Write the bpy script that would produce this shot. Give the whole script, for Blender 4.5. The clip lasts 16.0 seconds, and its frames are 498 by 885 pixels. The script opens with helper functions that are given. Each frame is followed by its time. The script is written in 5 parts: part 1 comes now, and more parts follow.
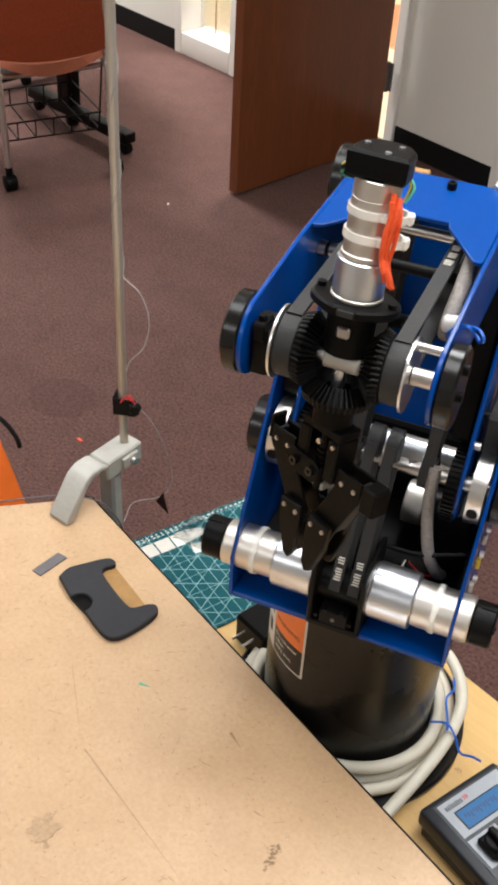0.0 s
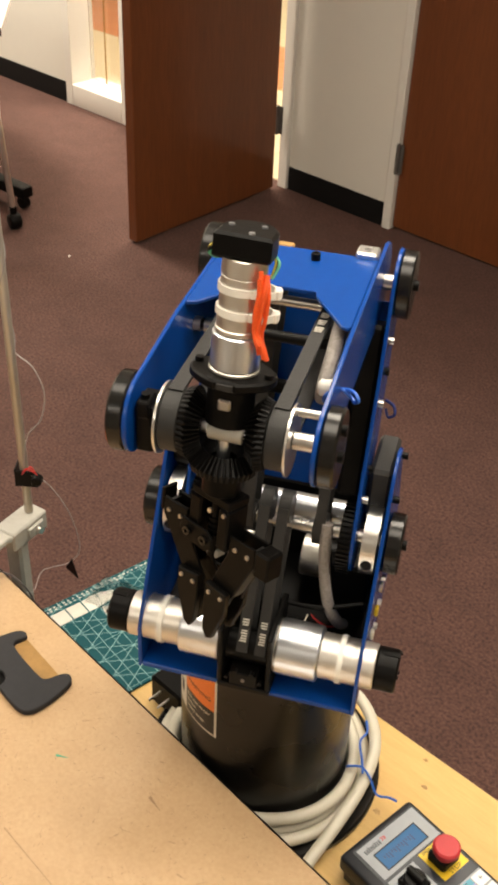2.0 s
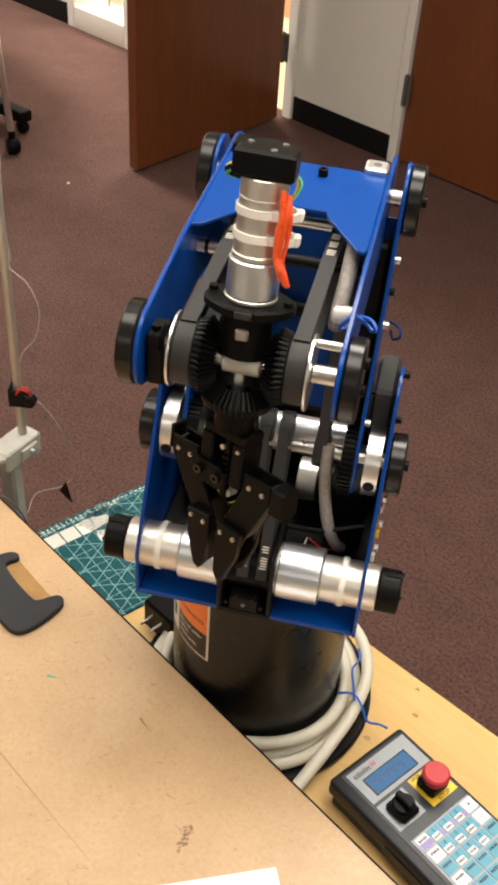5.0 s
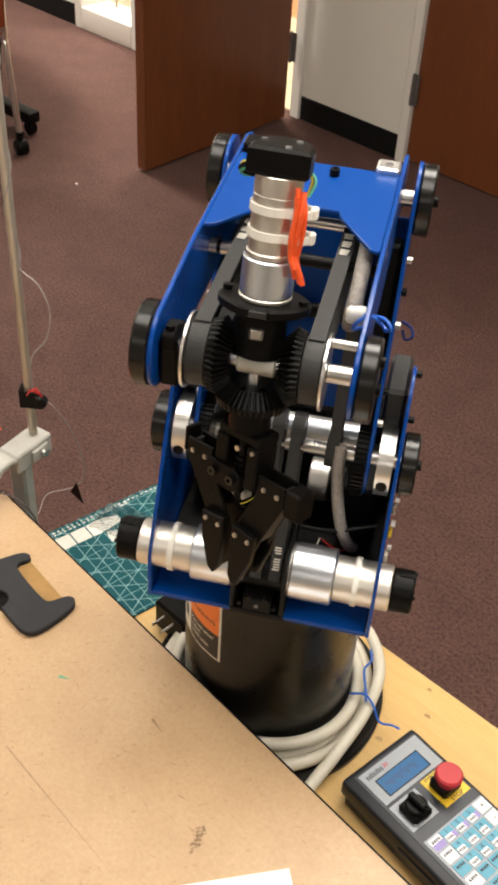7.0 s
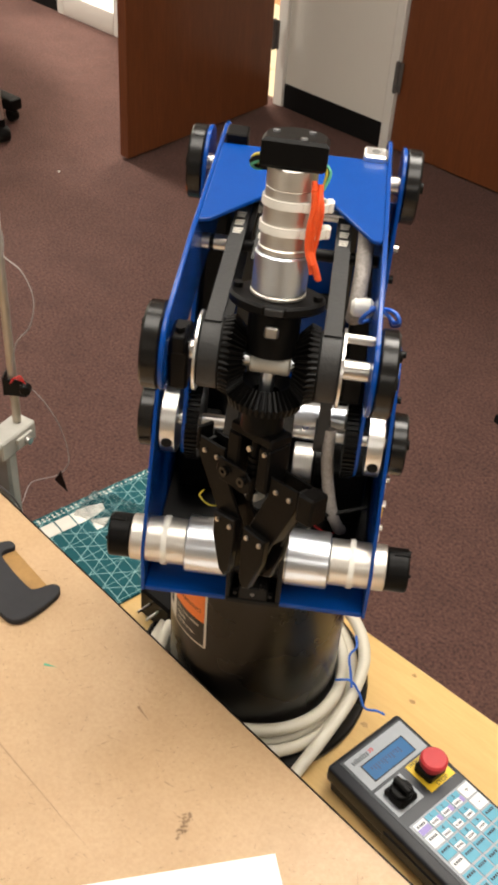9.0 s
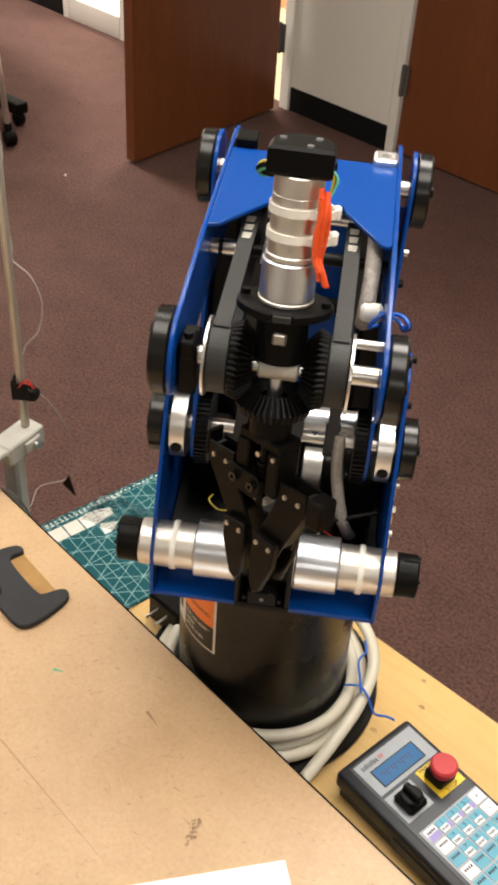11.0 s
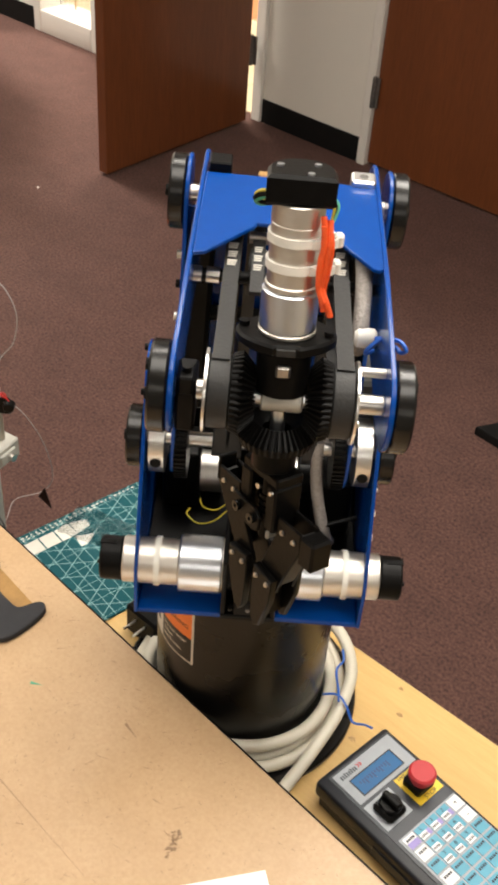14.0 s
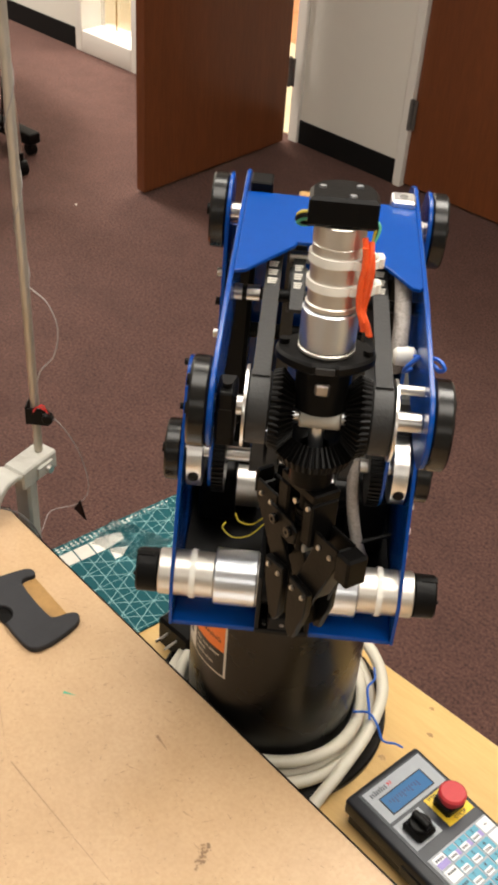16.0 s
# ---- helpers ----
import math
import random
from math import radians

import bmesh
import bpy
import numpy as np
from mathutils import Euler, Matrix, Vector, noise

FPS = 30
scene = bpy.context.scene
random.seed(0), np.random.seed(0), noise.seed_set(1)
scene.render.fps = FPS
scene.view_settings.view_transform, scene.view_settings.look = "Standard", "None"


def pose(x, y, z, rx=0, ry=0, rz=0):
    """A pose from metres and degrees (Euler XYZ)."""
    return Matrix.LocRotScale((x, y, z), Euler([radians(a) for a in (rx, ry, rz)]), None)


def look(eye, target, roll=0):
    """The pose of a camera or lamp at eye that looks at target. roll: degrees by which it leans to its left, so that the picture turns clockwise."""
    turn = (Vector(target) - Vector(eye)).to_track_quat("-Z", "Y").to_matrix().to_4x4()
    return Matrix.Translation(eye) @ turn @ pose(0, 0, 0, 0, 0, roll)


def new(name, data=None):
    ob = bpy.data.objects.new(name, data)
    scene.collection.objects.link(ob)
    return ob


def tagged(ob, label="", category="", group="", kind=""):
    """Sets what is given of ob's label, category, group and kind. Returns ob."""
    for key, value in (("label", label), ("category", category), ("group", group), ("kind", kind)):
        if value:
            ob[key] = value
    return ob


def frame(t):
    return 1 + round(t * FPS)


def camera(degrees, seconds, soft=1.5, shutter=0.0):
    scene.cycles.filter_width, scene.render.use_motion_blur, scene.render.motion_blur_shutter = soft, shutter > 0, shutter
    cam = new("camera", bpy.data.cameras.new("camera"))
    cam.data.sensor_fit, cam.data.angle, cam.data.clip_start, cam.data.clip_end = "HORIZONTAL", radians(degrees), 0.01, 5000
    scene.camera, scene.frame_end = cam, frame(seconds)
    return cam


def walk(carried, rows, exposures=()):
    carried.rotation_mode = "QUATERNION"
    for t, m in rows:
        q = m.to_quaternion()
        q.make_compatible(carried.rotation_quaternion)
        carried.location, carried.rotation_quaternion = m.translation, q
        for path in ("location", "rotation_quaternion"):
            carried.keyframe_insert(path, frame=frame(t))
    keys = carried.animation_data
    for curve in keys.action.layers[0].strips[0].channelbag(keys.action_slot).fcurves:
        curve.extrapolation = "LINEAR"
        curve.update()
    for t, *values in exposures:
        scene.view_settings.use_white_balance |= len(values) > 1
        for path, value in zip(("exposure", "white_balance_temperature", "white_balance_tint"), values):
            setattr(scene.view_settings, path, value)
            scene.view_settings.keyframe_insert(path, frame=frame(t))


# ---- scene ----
cam = camera(26.52, 16.0, soft=3.6, shutter=0.4)
PATH = [
    (0, (-0.0218, 0.0636, 1.7845), (-1.1519, 1.1424, 0.5358), 3.49),
    (0.5, (-0.0281, 0.0665, 1.7927), (-1.1560, 1.1419, 0.5391), 4.20),
    (1, (-0.0333, 0.0747, 1.7906), (-1.1699, 1.1223, 0.5215), 3.47),
    (1.1, (-0.0319, 0.0752, 1.7920), (-1.1657, 1.1326, 0.5285), 3.47),
    (1.2, (-0.0264, 0.0772, 1.7977), (-1.1478, 1.1739, 0.5569), 3.48),
    (1.3, (-0.0176, 0.0804, 1.8068), (-1.1165, 1.2386, 0.6023), 3.50),
    (1.4, (-0.0120, 0.0824, 1.8125), (-1.0949, 1.2791, 0.6313), 3.51),
    (1.5, (-0.0102, 0.0830, 1.8144), (-1.0874, 1.2925, 0.6410), 3.51),
    (2, (-0.0033, 0.0774, 1.8215), (-1.0612, 1.2875, 0.6314), 2.59),
    (2.5, (-0.0066, 0.0762, 1.8122), (-1.0561, 1.2796, 0.6079), 2.95),
    (3, (-0.0025, 0.0797, 1.8055), (-1.0471, 1.2607, 0.5751), 2.67),
    (3.5, (0.0083, 0.0811, 1.8037), (-1.0046, 1.2618, 0.5467), 3.81),
    (4, (0.0030, 0.0827, 1.7998), (-0.9989, 1.2507, 0.5223), 4.33),
    (6.5, (-0.0100, 0.0806, 1.7980), (-1.0192, 1.2394, 0.5179), 3.64),
    (7, (-0.0100, 0.0806, 1.7980), (-1.0227, 1.2346, 0.5163), 3.61),
    (7.5, (-0.0108, 0.0774, 1.8018), (-1.0179, 1.2317, 0.5160), 3.84),
    (8, (-0.0080, 0.0806, 1.7958), (-0.9939, 1.2400, 0.4981), 3.89),
    (10.5, (-0.0152, 0.0774, 1.7953), (-0.9972, 1.2496, 0.5063), 4.49),
    (11, (-0.0151, 0.0787, 1.7951), (-1.0054, 1.2408, 0.5033), 4.01),
    (11.5, (-0.0131, 0.0756, 1.7984), (-1.0086, 1.2512, 0.5229), 4.25),
    (12, (-0.0167, 0.0755, 1.7971), (-1.0153, 1.2548, 0.5274), 4.44),
    (12.5, (-0.0127, 0.0811, 1.7959), (-0.9808, 1.2829, 0.5238), 4.60),
    (13, (-0.0162, 0.0781, 1.7964), (-0.9712, 1.2872, 0.5212), 4.78),
    (13.5, (-0.0150, 0.0778, 1.7985), (-0.9812, 1.2802, 0.5254), 4.51),
    (14, (-0.0143, 0.0763, 1.7968), (-0.9791, 1.2791, 0.5231), 4.56),
    (14.5, (-0.0156, 0.0760, 1.7952), (-1.0038, 1.2644, 0.5259), 4.16),
    (15, (-0.0133, 0.0721, 1.8018), (-1.0250, 1.2469, 0.5384), 4.16),
    (15.5, (-0.0139, 0.0706, 1.7980), (-1.0334, 1.2497, 0.5448), 4.19),
    (16, (-0.0139, 0.0661, 1.7986), (-1.0362, 1.2471, 0.5496), 4.34),
]

# the white balance drifts as the view turns
BALANCE = [(0, 0.0, 5750, 10), (1.1, 0.0, 5850, 10), (1.6, 0.0, 6950, 10), (3.2, 0.0, 7050, 10), (4.3, 0.0, 6700, 10), (6.3, 0.0, 6400, 10), (16, 0.0, 6400, 10)]
walk(cam, [(t, look(eye, target, roll)) for t, eye, target, roll in PATH], BALANCE)

# ---- world, lamps, exposure ----
world = bpy.data.worlds.new("world")
world.use_nodes = True
world.node_tree.nodes["Background"].inputs[0].default_value = (0.9, 0.95, 1.0, 1)
world.node_tree.nodes["Background"].inputs[1].default_value = 0.03
scene.world = world
scene.view_settings.exposure = 0.0


def area(name, x, y, z, sx, sy, watts, colour=(1.0, 0.93, 0.82)):
    """A fluorescent ceiling fitting that shines straight down."""
    lamp = bpy.data.lights.new(name, "AREA")
    lamp.shape, lamp.size, lamp.size_y, lamp.energy, lamp.color = "RECTANGLE", sx, sy, watts, colour
    ob = new(name, lamp)
    ob.matrix_world = pose(x, y, z)
    return ob


for lx, ly, watts in ((0.8, 0.6, 15), (-0.50, 1.24, 38), (-0.35, 0.35, 15), (-1.9, 0.0, 17), (1.4, -1.3, 10), (-0.6, -1.7, 20), (-3.8, 0.3, 24), (-4.5, 2.55, 118)):
    area("ceiling_lamp", lx, ly, 2.66, 1.2, 0.5, watts)
area("corridor_lamp", -4.0, 4.3, 2.55, 2.4, 0.4, 110, (1.0, 0.9, 0.76))


# ---- materials ----
def mat(name, colour, rough=0.5, metal=0.0, spot=0.0, scale=40.0, bump=0.0, bump_scale=200.0, coat=0.0, big=0.0, second=None, stretch=(1, 1, 1), spec=0.5, smear=0.1):
    """A surface with fine and broad variation of its colour and a fine relief."""
    m = bpy.data.materials.new(name)
    m.use_nodes = True
    n, l = m.node_tree.nodes, m.node_tree.links
    b = n["Principled BSDF"]
    b.inputs["Roughness"].default_value, b.inputs["Metallic"].default_value = rough, metal
    b.inputs["Coat Weight"].default_value = coat
    b.inputs["Specular IOR Level"].default_value = spec
    b.inputs["Coat Roughness"].default_value = 0.08
    tc = n.new("ShaderNodeTexCoord")
    mp = n.new("ShaderNodeMapping")
    mp.inputs["Scale"].default_value = stretch
    l.new(tc.outputs["Object"], mp.inputs[0])
    second = second or tuple(c * 0.5 for c in colour)
    base = None
    for size, amount in ((scale, spot), (scale / 14, big)):
        if amount <= 0:
            continue
        t = n.new("ShaderNodeTexNoise")
        t.inputs["Scale"].default_value, t.inputs["Detail"].default_value, t.inputs["Roughness"].default_value = size, 5, 0.65
        l.new(mp.outputs[0], t.inputs["Vector"])
        r = n.new("ShaderNodeMapRange")
        r.inputs["From Min"].default_value, r.inputs["From Max"].default_value, r.inputs["To Max"].default_value = 0.38, 0.68, amount
        l.new(t.outputs["Fac"], r.inputs[0])
        x = n.new("ShaderNodeMix")
        x.data_type = "RGBA"
        if base is None:
            x.inputs["A"].default_value = (*colour, 1)
        else:
            l.new(base, x.inputs["A"])
        x.inputs["B"].default_value = (*second, 1)
        l.new(r.outputs[0], x.inputs["Factor"])
        base = x.outputs["Result"]
    if base is None:
        b.inputs["Base Color"].default_value = (*colour, 1)
    else:
        l.new(base, b.inputs["Base Color"])
    # smears in the gloss
    g = n.new("ShaderNodeTexNoise")
    g.inputs["Scale"].default_value, g.inputs["Detail"].default_value = scale / 4, 4
    l.new(mp.outputs[0], g.inputs["Vector"])
    gr = n.new("ShaderNodeMapRange")
    gr.inputs["To Min"].default_value, gr.inputs["To Max"].default_value = max(rough - smear * 0.8, 0.03), min(rough + smear * 1.2, 1)
    l.new(g.outputs["Fac"], gr.inputs[0])
    l.new(gr.outputs[0], b.inputs["Roughness"])
    if bump:
        t = n.new("ShaderNodeTexNoise")
        t.inputs["Scale"].default_value, t.inputs["Detail"].default_value = bump_scale, 4
        l.new(mp.outputs[0], t.inputs["Vector"])
        u = n.new("ShaderNodeBump")
        u.inputs["Strength"].default_value, u.inputs["Distance"].default_value = bump, 0.004
        l.new(t.outputs["Fac"], u.inputs["Height"])
        l.new(u.outputs[0], b.inputs["Normal"])
    return m


BLUE = mat("blue_enamel", (0.001, 0.046, 0.250), 0.24, 0, 0.2, 60, 0.02, 300, 0.0, 0.15, (0.001, 0.032, 0.188), spec=0.3, smear=0.05)
BLACK = mat("black_plastic", (0.0030, 0.0027, 0.0025), 0.38, 0, 0.3, 90, 0.05, 400, second=(0.0055, 0.005, 0.0045), spec=0.11, smear=0.06)
RUBBER = mat("black_rubber_belt", (0.020, 0.0195, 0.019), 0.5, 0, 0.3, 90, 0.1, 400, second=(0.013, 0.013, 0.0125), spec=0.35)
BASEBLACK = mat("black_powder_coat", (0.003, 0.0027, 0.0024), 0.27, 0, 0.3, 60, 0.05, 900, 0.0, 0.3, (0.006, 0.0054, 0.0048), spec=0.3, smear=0.03)
GLOSSBLACK = mat("glossy_black_cap", (0.004, 0.0037, 0.0034), 0.24, 0, 0.3, 90, 0.0, 300, second=(0.008, 0.0075, 0.007), spec=0.4, smear=0.03)
STAIN = mat("brown_stain", (0.23, 0.145, 0.085), 0.7, 0, 0.8, 300, second=(0.36, 0.235, 0.13))
FAINT = mat("faint_stain", (0.34, 0.22, 0.12), 0.6, 0, 1.0, 260, second=(0.48, 0.325, 0.18))
FLECK = mat("board_fleck", (0.27, 0.165, 0.09), 0.6, 0, 0.8, 300, second=(0.40, 0.26, 0.145))
STEEL = mat("turned_steel", (0.6, 0.58, 0.55), 0.28, 1, 0.3, 60, 0.03, 300, 0, 0.25, (0.45, 0.43, 0.4), (1, 1, 1))
ZINC = mat("bright_zinc", (0.76, 0.80, 0.86), 0.29, 1, 0.15, 40, 0.0, 200, 0, 0.15, (0.62, 0.64, 0.67), smear=0.03)
CAN = mat("motor_can_steel", (0.74, 0.71, 0.66), 0.40, 1, 0.25, 70, 0.0, 500, 0, 0.3, (0.56, 0.52, 0.46), smear=0.05)
ALU = mat("brushed_aluminium", (0.75, 0.74, 0.72), 0.28, 1, 0.2, 80, 0.05, 500, second=(0.6, 0.59, 0.57))
WHITEPL = mat("white_nylon", (0.78, 0.76, 0.7), 0.4, 0, 0.2, 60)
ORANGEWIRE = mat("orange_insulation", (0.85, 0.1, 0.015), 0.45, 0, 0.5, 300, 0.3, 500, second=(0.55, 0.05, 0.008))
YELLOWWIRE = mat("yellow_insulation", (0.50, 0.40, 0.03), 0.4)
BLUEWIRE = mat("blue_insulation", (0.02, 0.12, 0.55), 0.4)
NAVYWIRE = mat("navy_insulation", (0.008, 0.02, 0.11), 0.4)
REDWIRE = mat("red_insulation", (0.6, 0.02, 0.02), 0.4)
BRAID = mat("braided_sleeve", (0.33, 0.295, 0.27), 0.5, 0, 0.6, 420, 0.4, 700, second=(0.13, 0.115, 0.105))
CABLE = mat("cream_cable", (0.62, 0.58, 0.48), 0.42, 0, 0.25, 40, 0.03, 100, second=(0.5, 0.46, 0.36))
CARPET = mat("maroon_carpet", (0.160, 0.077, 0.060), 0.97, 0, 1.0, 125, 1.0, 200, 0, 0.35, (0.043, 0.020, 0.017))
DOORWOOD = mat("walnut_veneer", (0.190, 0.057, 0.017), 0.34, 0, 0.7, 30, 0.05, 60, 0.15, 0.4, (0.105, 0.032, 0.011), (6, 6, 0.35))
PAINT = mat("white_wall_paint", (0.76, 0.73, 0.655), 0.7, 0, 0.1, 20, 0.08, 300, second=(0.66, 0.64, 0.6))
TRIM = mat("white_gloss_trim", (0.76, 0.73, 0.67), 0.4, 0, 0.12, 15, second=(0.68, 0.65, 0.58))
COVE = mat("black_vinyl_base", (0.008, 0.008, 0.008), 0.5, 0, 0.3, 12, second=(0.012, 0.012, 0.012), spec=0.15)
CEIL = mat("ceiling_paint", (0.75, 0.75, 0.73), 0.9, 0, 0.2, 90, 0.2, 200)
HARDBOARD = mat("tan_hardboard", (0.515, 0.35, 0.20), 0.38, 0, 0.5, 260, 0.06, 600, 0.0, 0.35, (0.40, 0.252, 0.13))
HBEDGE = mat("dark_board_edge", (0.06, 0.04, 0.025), 0.6, 0, 0.4, 60)
PINE = mat("varnished_pine", (0.66, 0.45, 0.185), 0.34, 0, 0.6, 26, 0.05, 60, 0.2, 0.5, (0.56, 0.35, 0.13), (1, 9, 1))
KNOT = mat("pine_knot", (0.30, 0.17, 0.06), 0.4, 0, 0.9, 220, second=(0.52, 0.33, 0.12))
BENCHLEG = mat("bench_steel_leg", (0.05, 0.05, 0.05), 0.5, 0, 0.3, 30)
BRASS = mat("hinge_steel", (0.17, 0.16, 0.15), 0.45, 0.5, 0.4, 60, second=(0.08, 0.075, 0.07))
CHAIRFAB = mat("rust_woven_fabric", (0.32, 0.085, 0.028), 0.85, 0, 0.6, 240, 0.7, 420, second=(0.15, 0.036, 0.013))
CHROME = mat("satin_tube", (0.6, 0.58, 0.55), 0.3, 1, 0.2, 50)
PENDANT = mat("dark_grey_abs", (0.011, 0.012, 0.016), 0.42, 0, 0.2, 80, 0.08, 700, second=(0.010, 0.011, 0.013), spec=0.35)
OVERLAY = mat("pendant_face_foil", (0.022, 0.026, 0.034), 0.4, 0, 0.2, 60)
GREY = mat("light_grey_foil", (0.29, 0.31, 0.335), 0.4, 0, 0.15, 60)
LCD = mat("blue_lcd_glass", (0.025, 0.115, 0.27), 0.4, 0, 0.2, 60, second=(0.035, 0.14, 0.31), spec=0.2)
LCDTEXT = mat("lcd_dark_segments", (0.01, 0.05, 0.16), 0.3)
REDBTN = mat("red_button_plastic", (0.45, 0.022, 0.028), 0.5, 0, 0.2, 60)
YELLOW = mat("yellow_label", (0.78, 0.52, 0.02), 0.45, 0, 0.15, 60)
KEYBLUE = mat("cyan_key_foil", (0.07, 0.30, 0.42), 0.4, 0, 0.2, 90)
KEYWHITE = mat("white_key_foil", (0.7, 0.71, 0.72), 0.4, 0, 0.15, 90)
KEYPURPLE = mat("violet_key_foil", (0.26, 0.21, 0.5), 0.4, 0, 0.2, 90)
INK = mat("black_ink", (0.015, 0.015, 0.017), 0.6)
LABELWHITE = mat("label_white", (0.66, 0.63, 0.56), 0.5, 0, 0.2, 60)
LABELORANGE = mat("label_orange", (0.8, 0.19, 0.03), 0.5, 0, 0.2, 60)
FOAM = mat("black_foam_plate", (0.016, 0.016, 0.019), 0.8, 0, 0.3, 120, 0.1, 600, second=(0.03, 0.03, 0.033))
CUTWOOD = mat("cut_plywood", (0.35, 0.19, 0.05), 0.6, 0, 0.6, 50, stretch=(1, 1, 8))
STRIP = mat("grey_tape", (0.11, 0.10, 0.105), 0.6, 0, 0.3, 90)
CAST = mat("cast_aluminium", (0.46, 0.45, 0.41), 0.5, 0.3, 0.3, 50, 0.15, 200, 0, 0.3, (0.34, 0.32, 0.27))
ROD = mat("tarnished_rod", (0.5, 0.47, 0.41), 0.38, 0.6, 0.6, 16, 0.03, 80, 0, 0.4, (0.33, 0.27, 0.19), (4, 4, 0.6))
PAPER = mat("white_paper", (0.85, 0.84, 0.82), 0.7)
CLEARWIRE = mat("translucent_line", (0.32, 0.29, 0.28), 0.35)
TILECREAM = mat("cream_tile", (0.7, 0.58, 0.38), 0.3, 0, 0.3, 12, second=(0.62, 0.48, 0.29))
TILEORANGE = mat("orange_tile", (0.62, 0.25, 0.11), 0.3, 0, 0.3, 12, second=(0.52, 0.19, 0.08))
ORANGEBAG = mat("orange_plastic", (0.85, 0.17, 0.015), 0.4, 0, 0.2, 20)
SMUDGE = mat("dark_smudge", (0.24, 0.15, 0.08), 0.7, 0, 1.0, 260, second=(0.52, 0.35, 0.19))
GREENMARK = mat("green_mark", (0.08, 0.36, 0.22), 0.6)

FILM = bpy.data.materials.new("clear_film")
FILM.use_nodes = True
fb = FILM.node_tree.nodes["Principled BSDF"]
fb.inputs["Transmission Weight"].default_value, fb.inputs["Roughness"].default_value, fb.inputs["IOR"].default_value = 1.0, 0.12, 1.15
GLASS = bpy.data.materials.new("clear_glass")
GLASS.use_nodes = True
gb = GLASS.node_tree.nodes["Principled BSDF"]
gb.inputs["Transmission Weight"].default_value, gb.inputs["Roughness"].default_value, gb.inputs["IOR"].default_value = 1.0, 0.0, 1.45


def mat_grid():
    """Green cutting mat with printed squares and diagonals."""
    m = mat("cutting_mat_green", (0.001, 0.066, 0.080), 0.6, 0, 0.3, 90, 0.1, 900, second=(0.001, 0.052, 0.063), spec=0.2)
    n, l = m.node_tree.nodes, m.node_tree.links
    b = n["Principled BSDF"]
    base = b.inputs["Base Color"].links[0].from_socket
    tc = n.new("ShaderNodeTexCoord")
    lines = None
    for ang, step, wide in ((90, 0.0127, 0.00030), (0, 0.0254, 0.00026), (30, 0.0220, 0.00034), (-30, 0.0220, 0.00034)):
        a = radians(ang)
        d = n.new("ShaderNodeVectorMath")
        d.operation = "DOT_PRODUCT"
        d.inputs[1].default_value = (math.cos(a), math.sin(a), 0)
        l.new(tc.outputs["Object"], d.inputs[0])
        p = n.new("ShaderNodeMath")
        p.operation = "PINGPONG"
        p.inputs[1].default_value = step / 2
        l.new(d.outputs["Value"], p.inputs[0])
        c = n.new("ShaderNodeMath")
        c.operation = "LESS_THAN"
        c.inputs[1].default_value = wide
        l.new(p.outputs[0], c.inputs[0])
        if lines is None:
            lines = c.outputs[0]
        else:
            k = n.new("ShaderNodeMath")
            k.operation = "MAXIMUM"
            l.new(lines, k.inputs[0])
            l.new(c.outputs[0], k.inputs[1])
            lines = k.outputs[0]
    x = n.new("ShaderNodeMix")
    x.data_type = "RGBA"
    l.new(lines, x.inputs["Factor"])
    l.new(base, x.inputs["A"])
    x.inputs["B"].default_value = (0.26, 0.44, 0.43, 1)
    l.new(x.outputs["Result"], b.inputs["Base Color"])
    return m


CUTMAT = mat_grid()


# ---- mesh tools ----
def box(bm, x0, x1, y0, y1, z0, z1, bevel=0.0, m=None):
    """An axis-aligned block, with its edges rounded, moved by m."""
    r = bmesh.ops.create_cube(bm, size=1)
    vs = r["verts"]
    for v in vs:
        v.co = Vector(((x0 + x1) / 2 + v.co.x * (x1 - x0), (y0 + y1) / 2 + v.co.y * (y1 - y0), (z0 + z1) / 2 + v.co.z * (z1 - z0)))
    if m is not None:
        bmesh.ops.transform(bm, matrix=m, verts=vs)
    if bevel:
        es = list({e for v in vs for e in v.link_edges})
        bmesh.ops.bevel(bm, geom=es, offset=bevel, segments=1 if bevel < 0.004 else 3, affect="EDGES", profile=0.5)


AXISTURN = {"x": pose(0, 0, 0, 0, 90, 0), "y": pose(0, 0, 0, -90, 0, 0), "z": Matrix.Identity(4)}


def cyl(bm, centre, r, a, b, axis="z", seg=40, bevel=0.0, r2=None):
    """A cylinder or cone along an axis from a to b; centre gives the other two coordinates."""
    res = bmesh.ops.create_cone(bm, cap_ends=True, segments=seg, radius1=r, radius2=r if r2 is None else r2, depth=b - a)
    vs = res["verts"]
    off = {"x": ((a + b) / 2, centre[0], centre[1]), "y": (centre[0], (a + b) / 2, centre[1]), "z": (centre[0], centre[1], (a + b) / 2)}[axis]
    bmesh.ops.transform(bm, matrix=Matrix.Translation(off) @ AXISTURN[axis], verts=vs)
    if bevel:
        es = [e for e in {e for v in vs for e in v.link_edges} if len(e.link_faces) == 2 and e.calc_face_angle(0) > 1.0]
        bmesh.ops.bevel(bm, geom=es, offset=bevel, segments=1 if bevel < 0.004 else 3, affect="EDGES", profile=0.5)


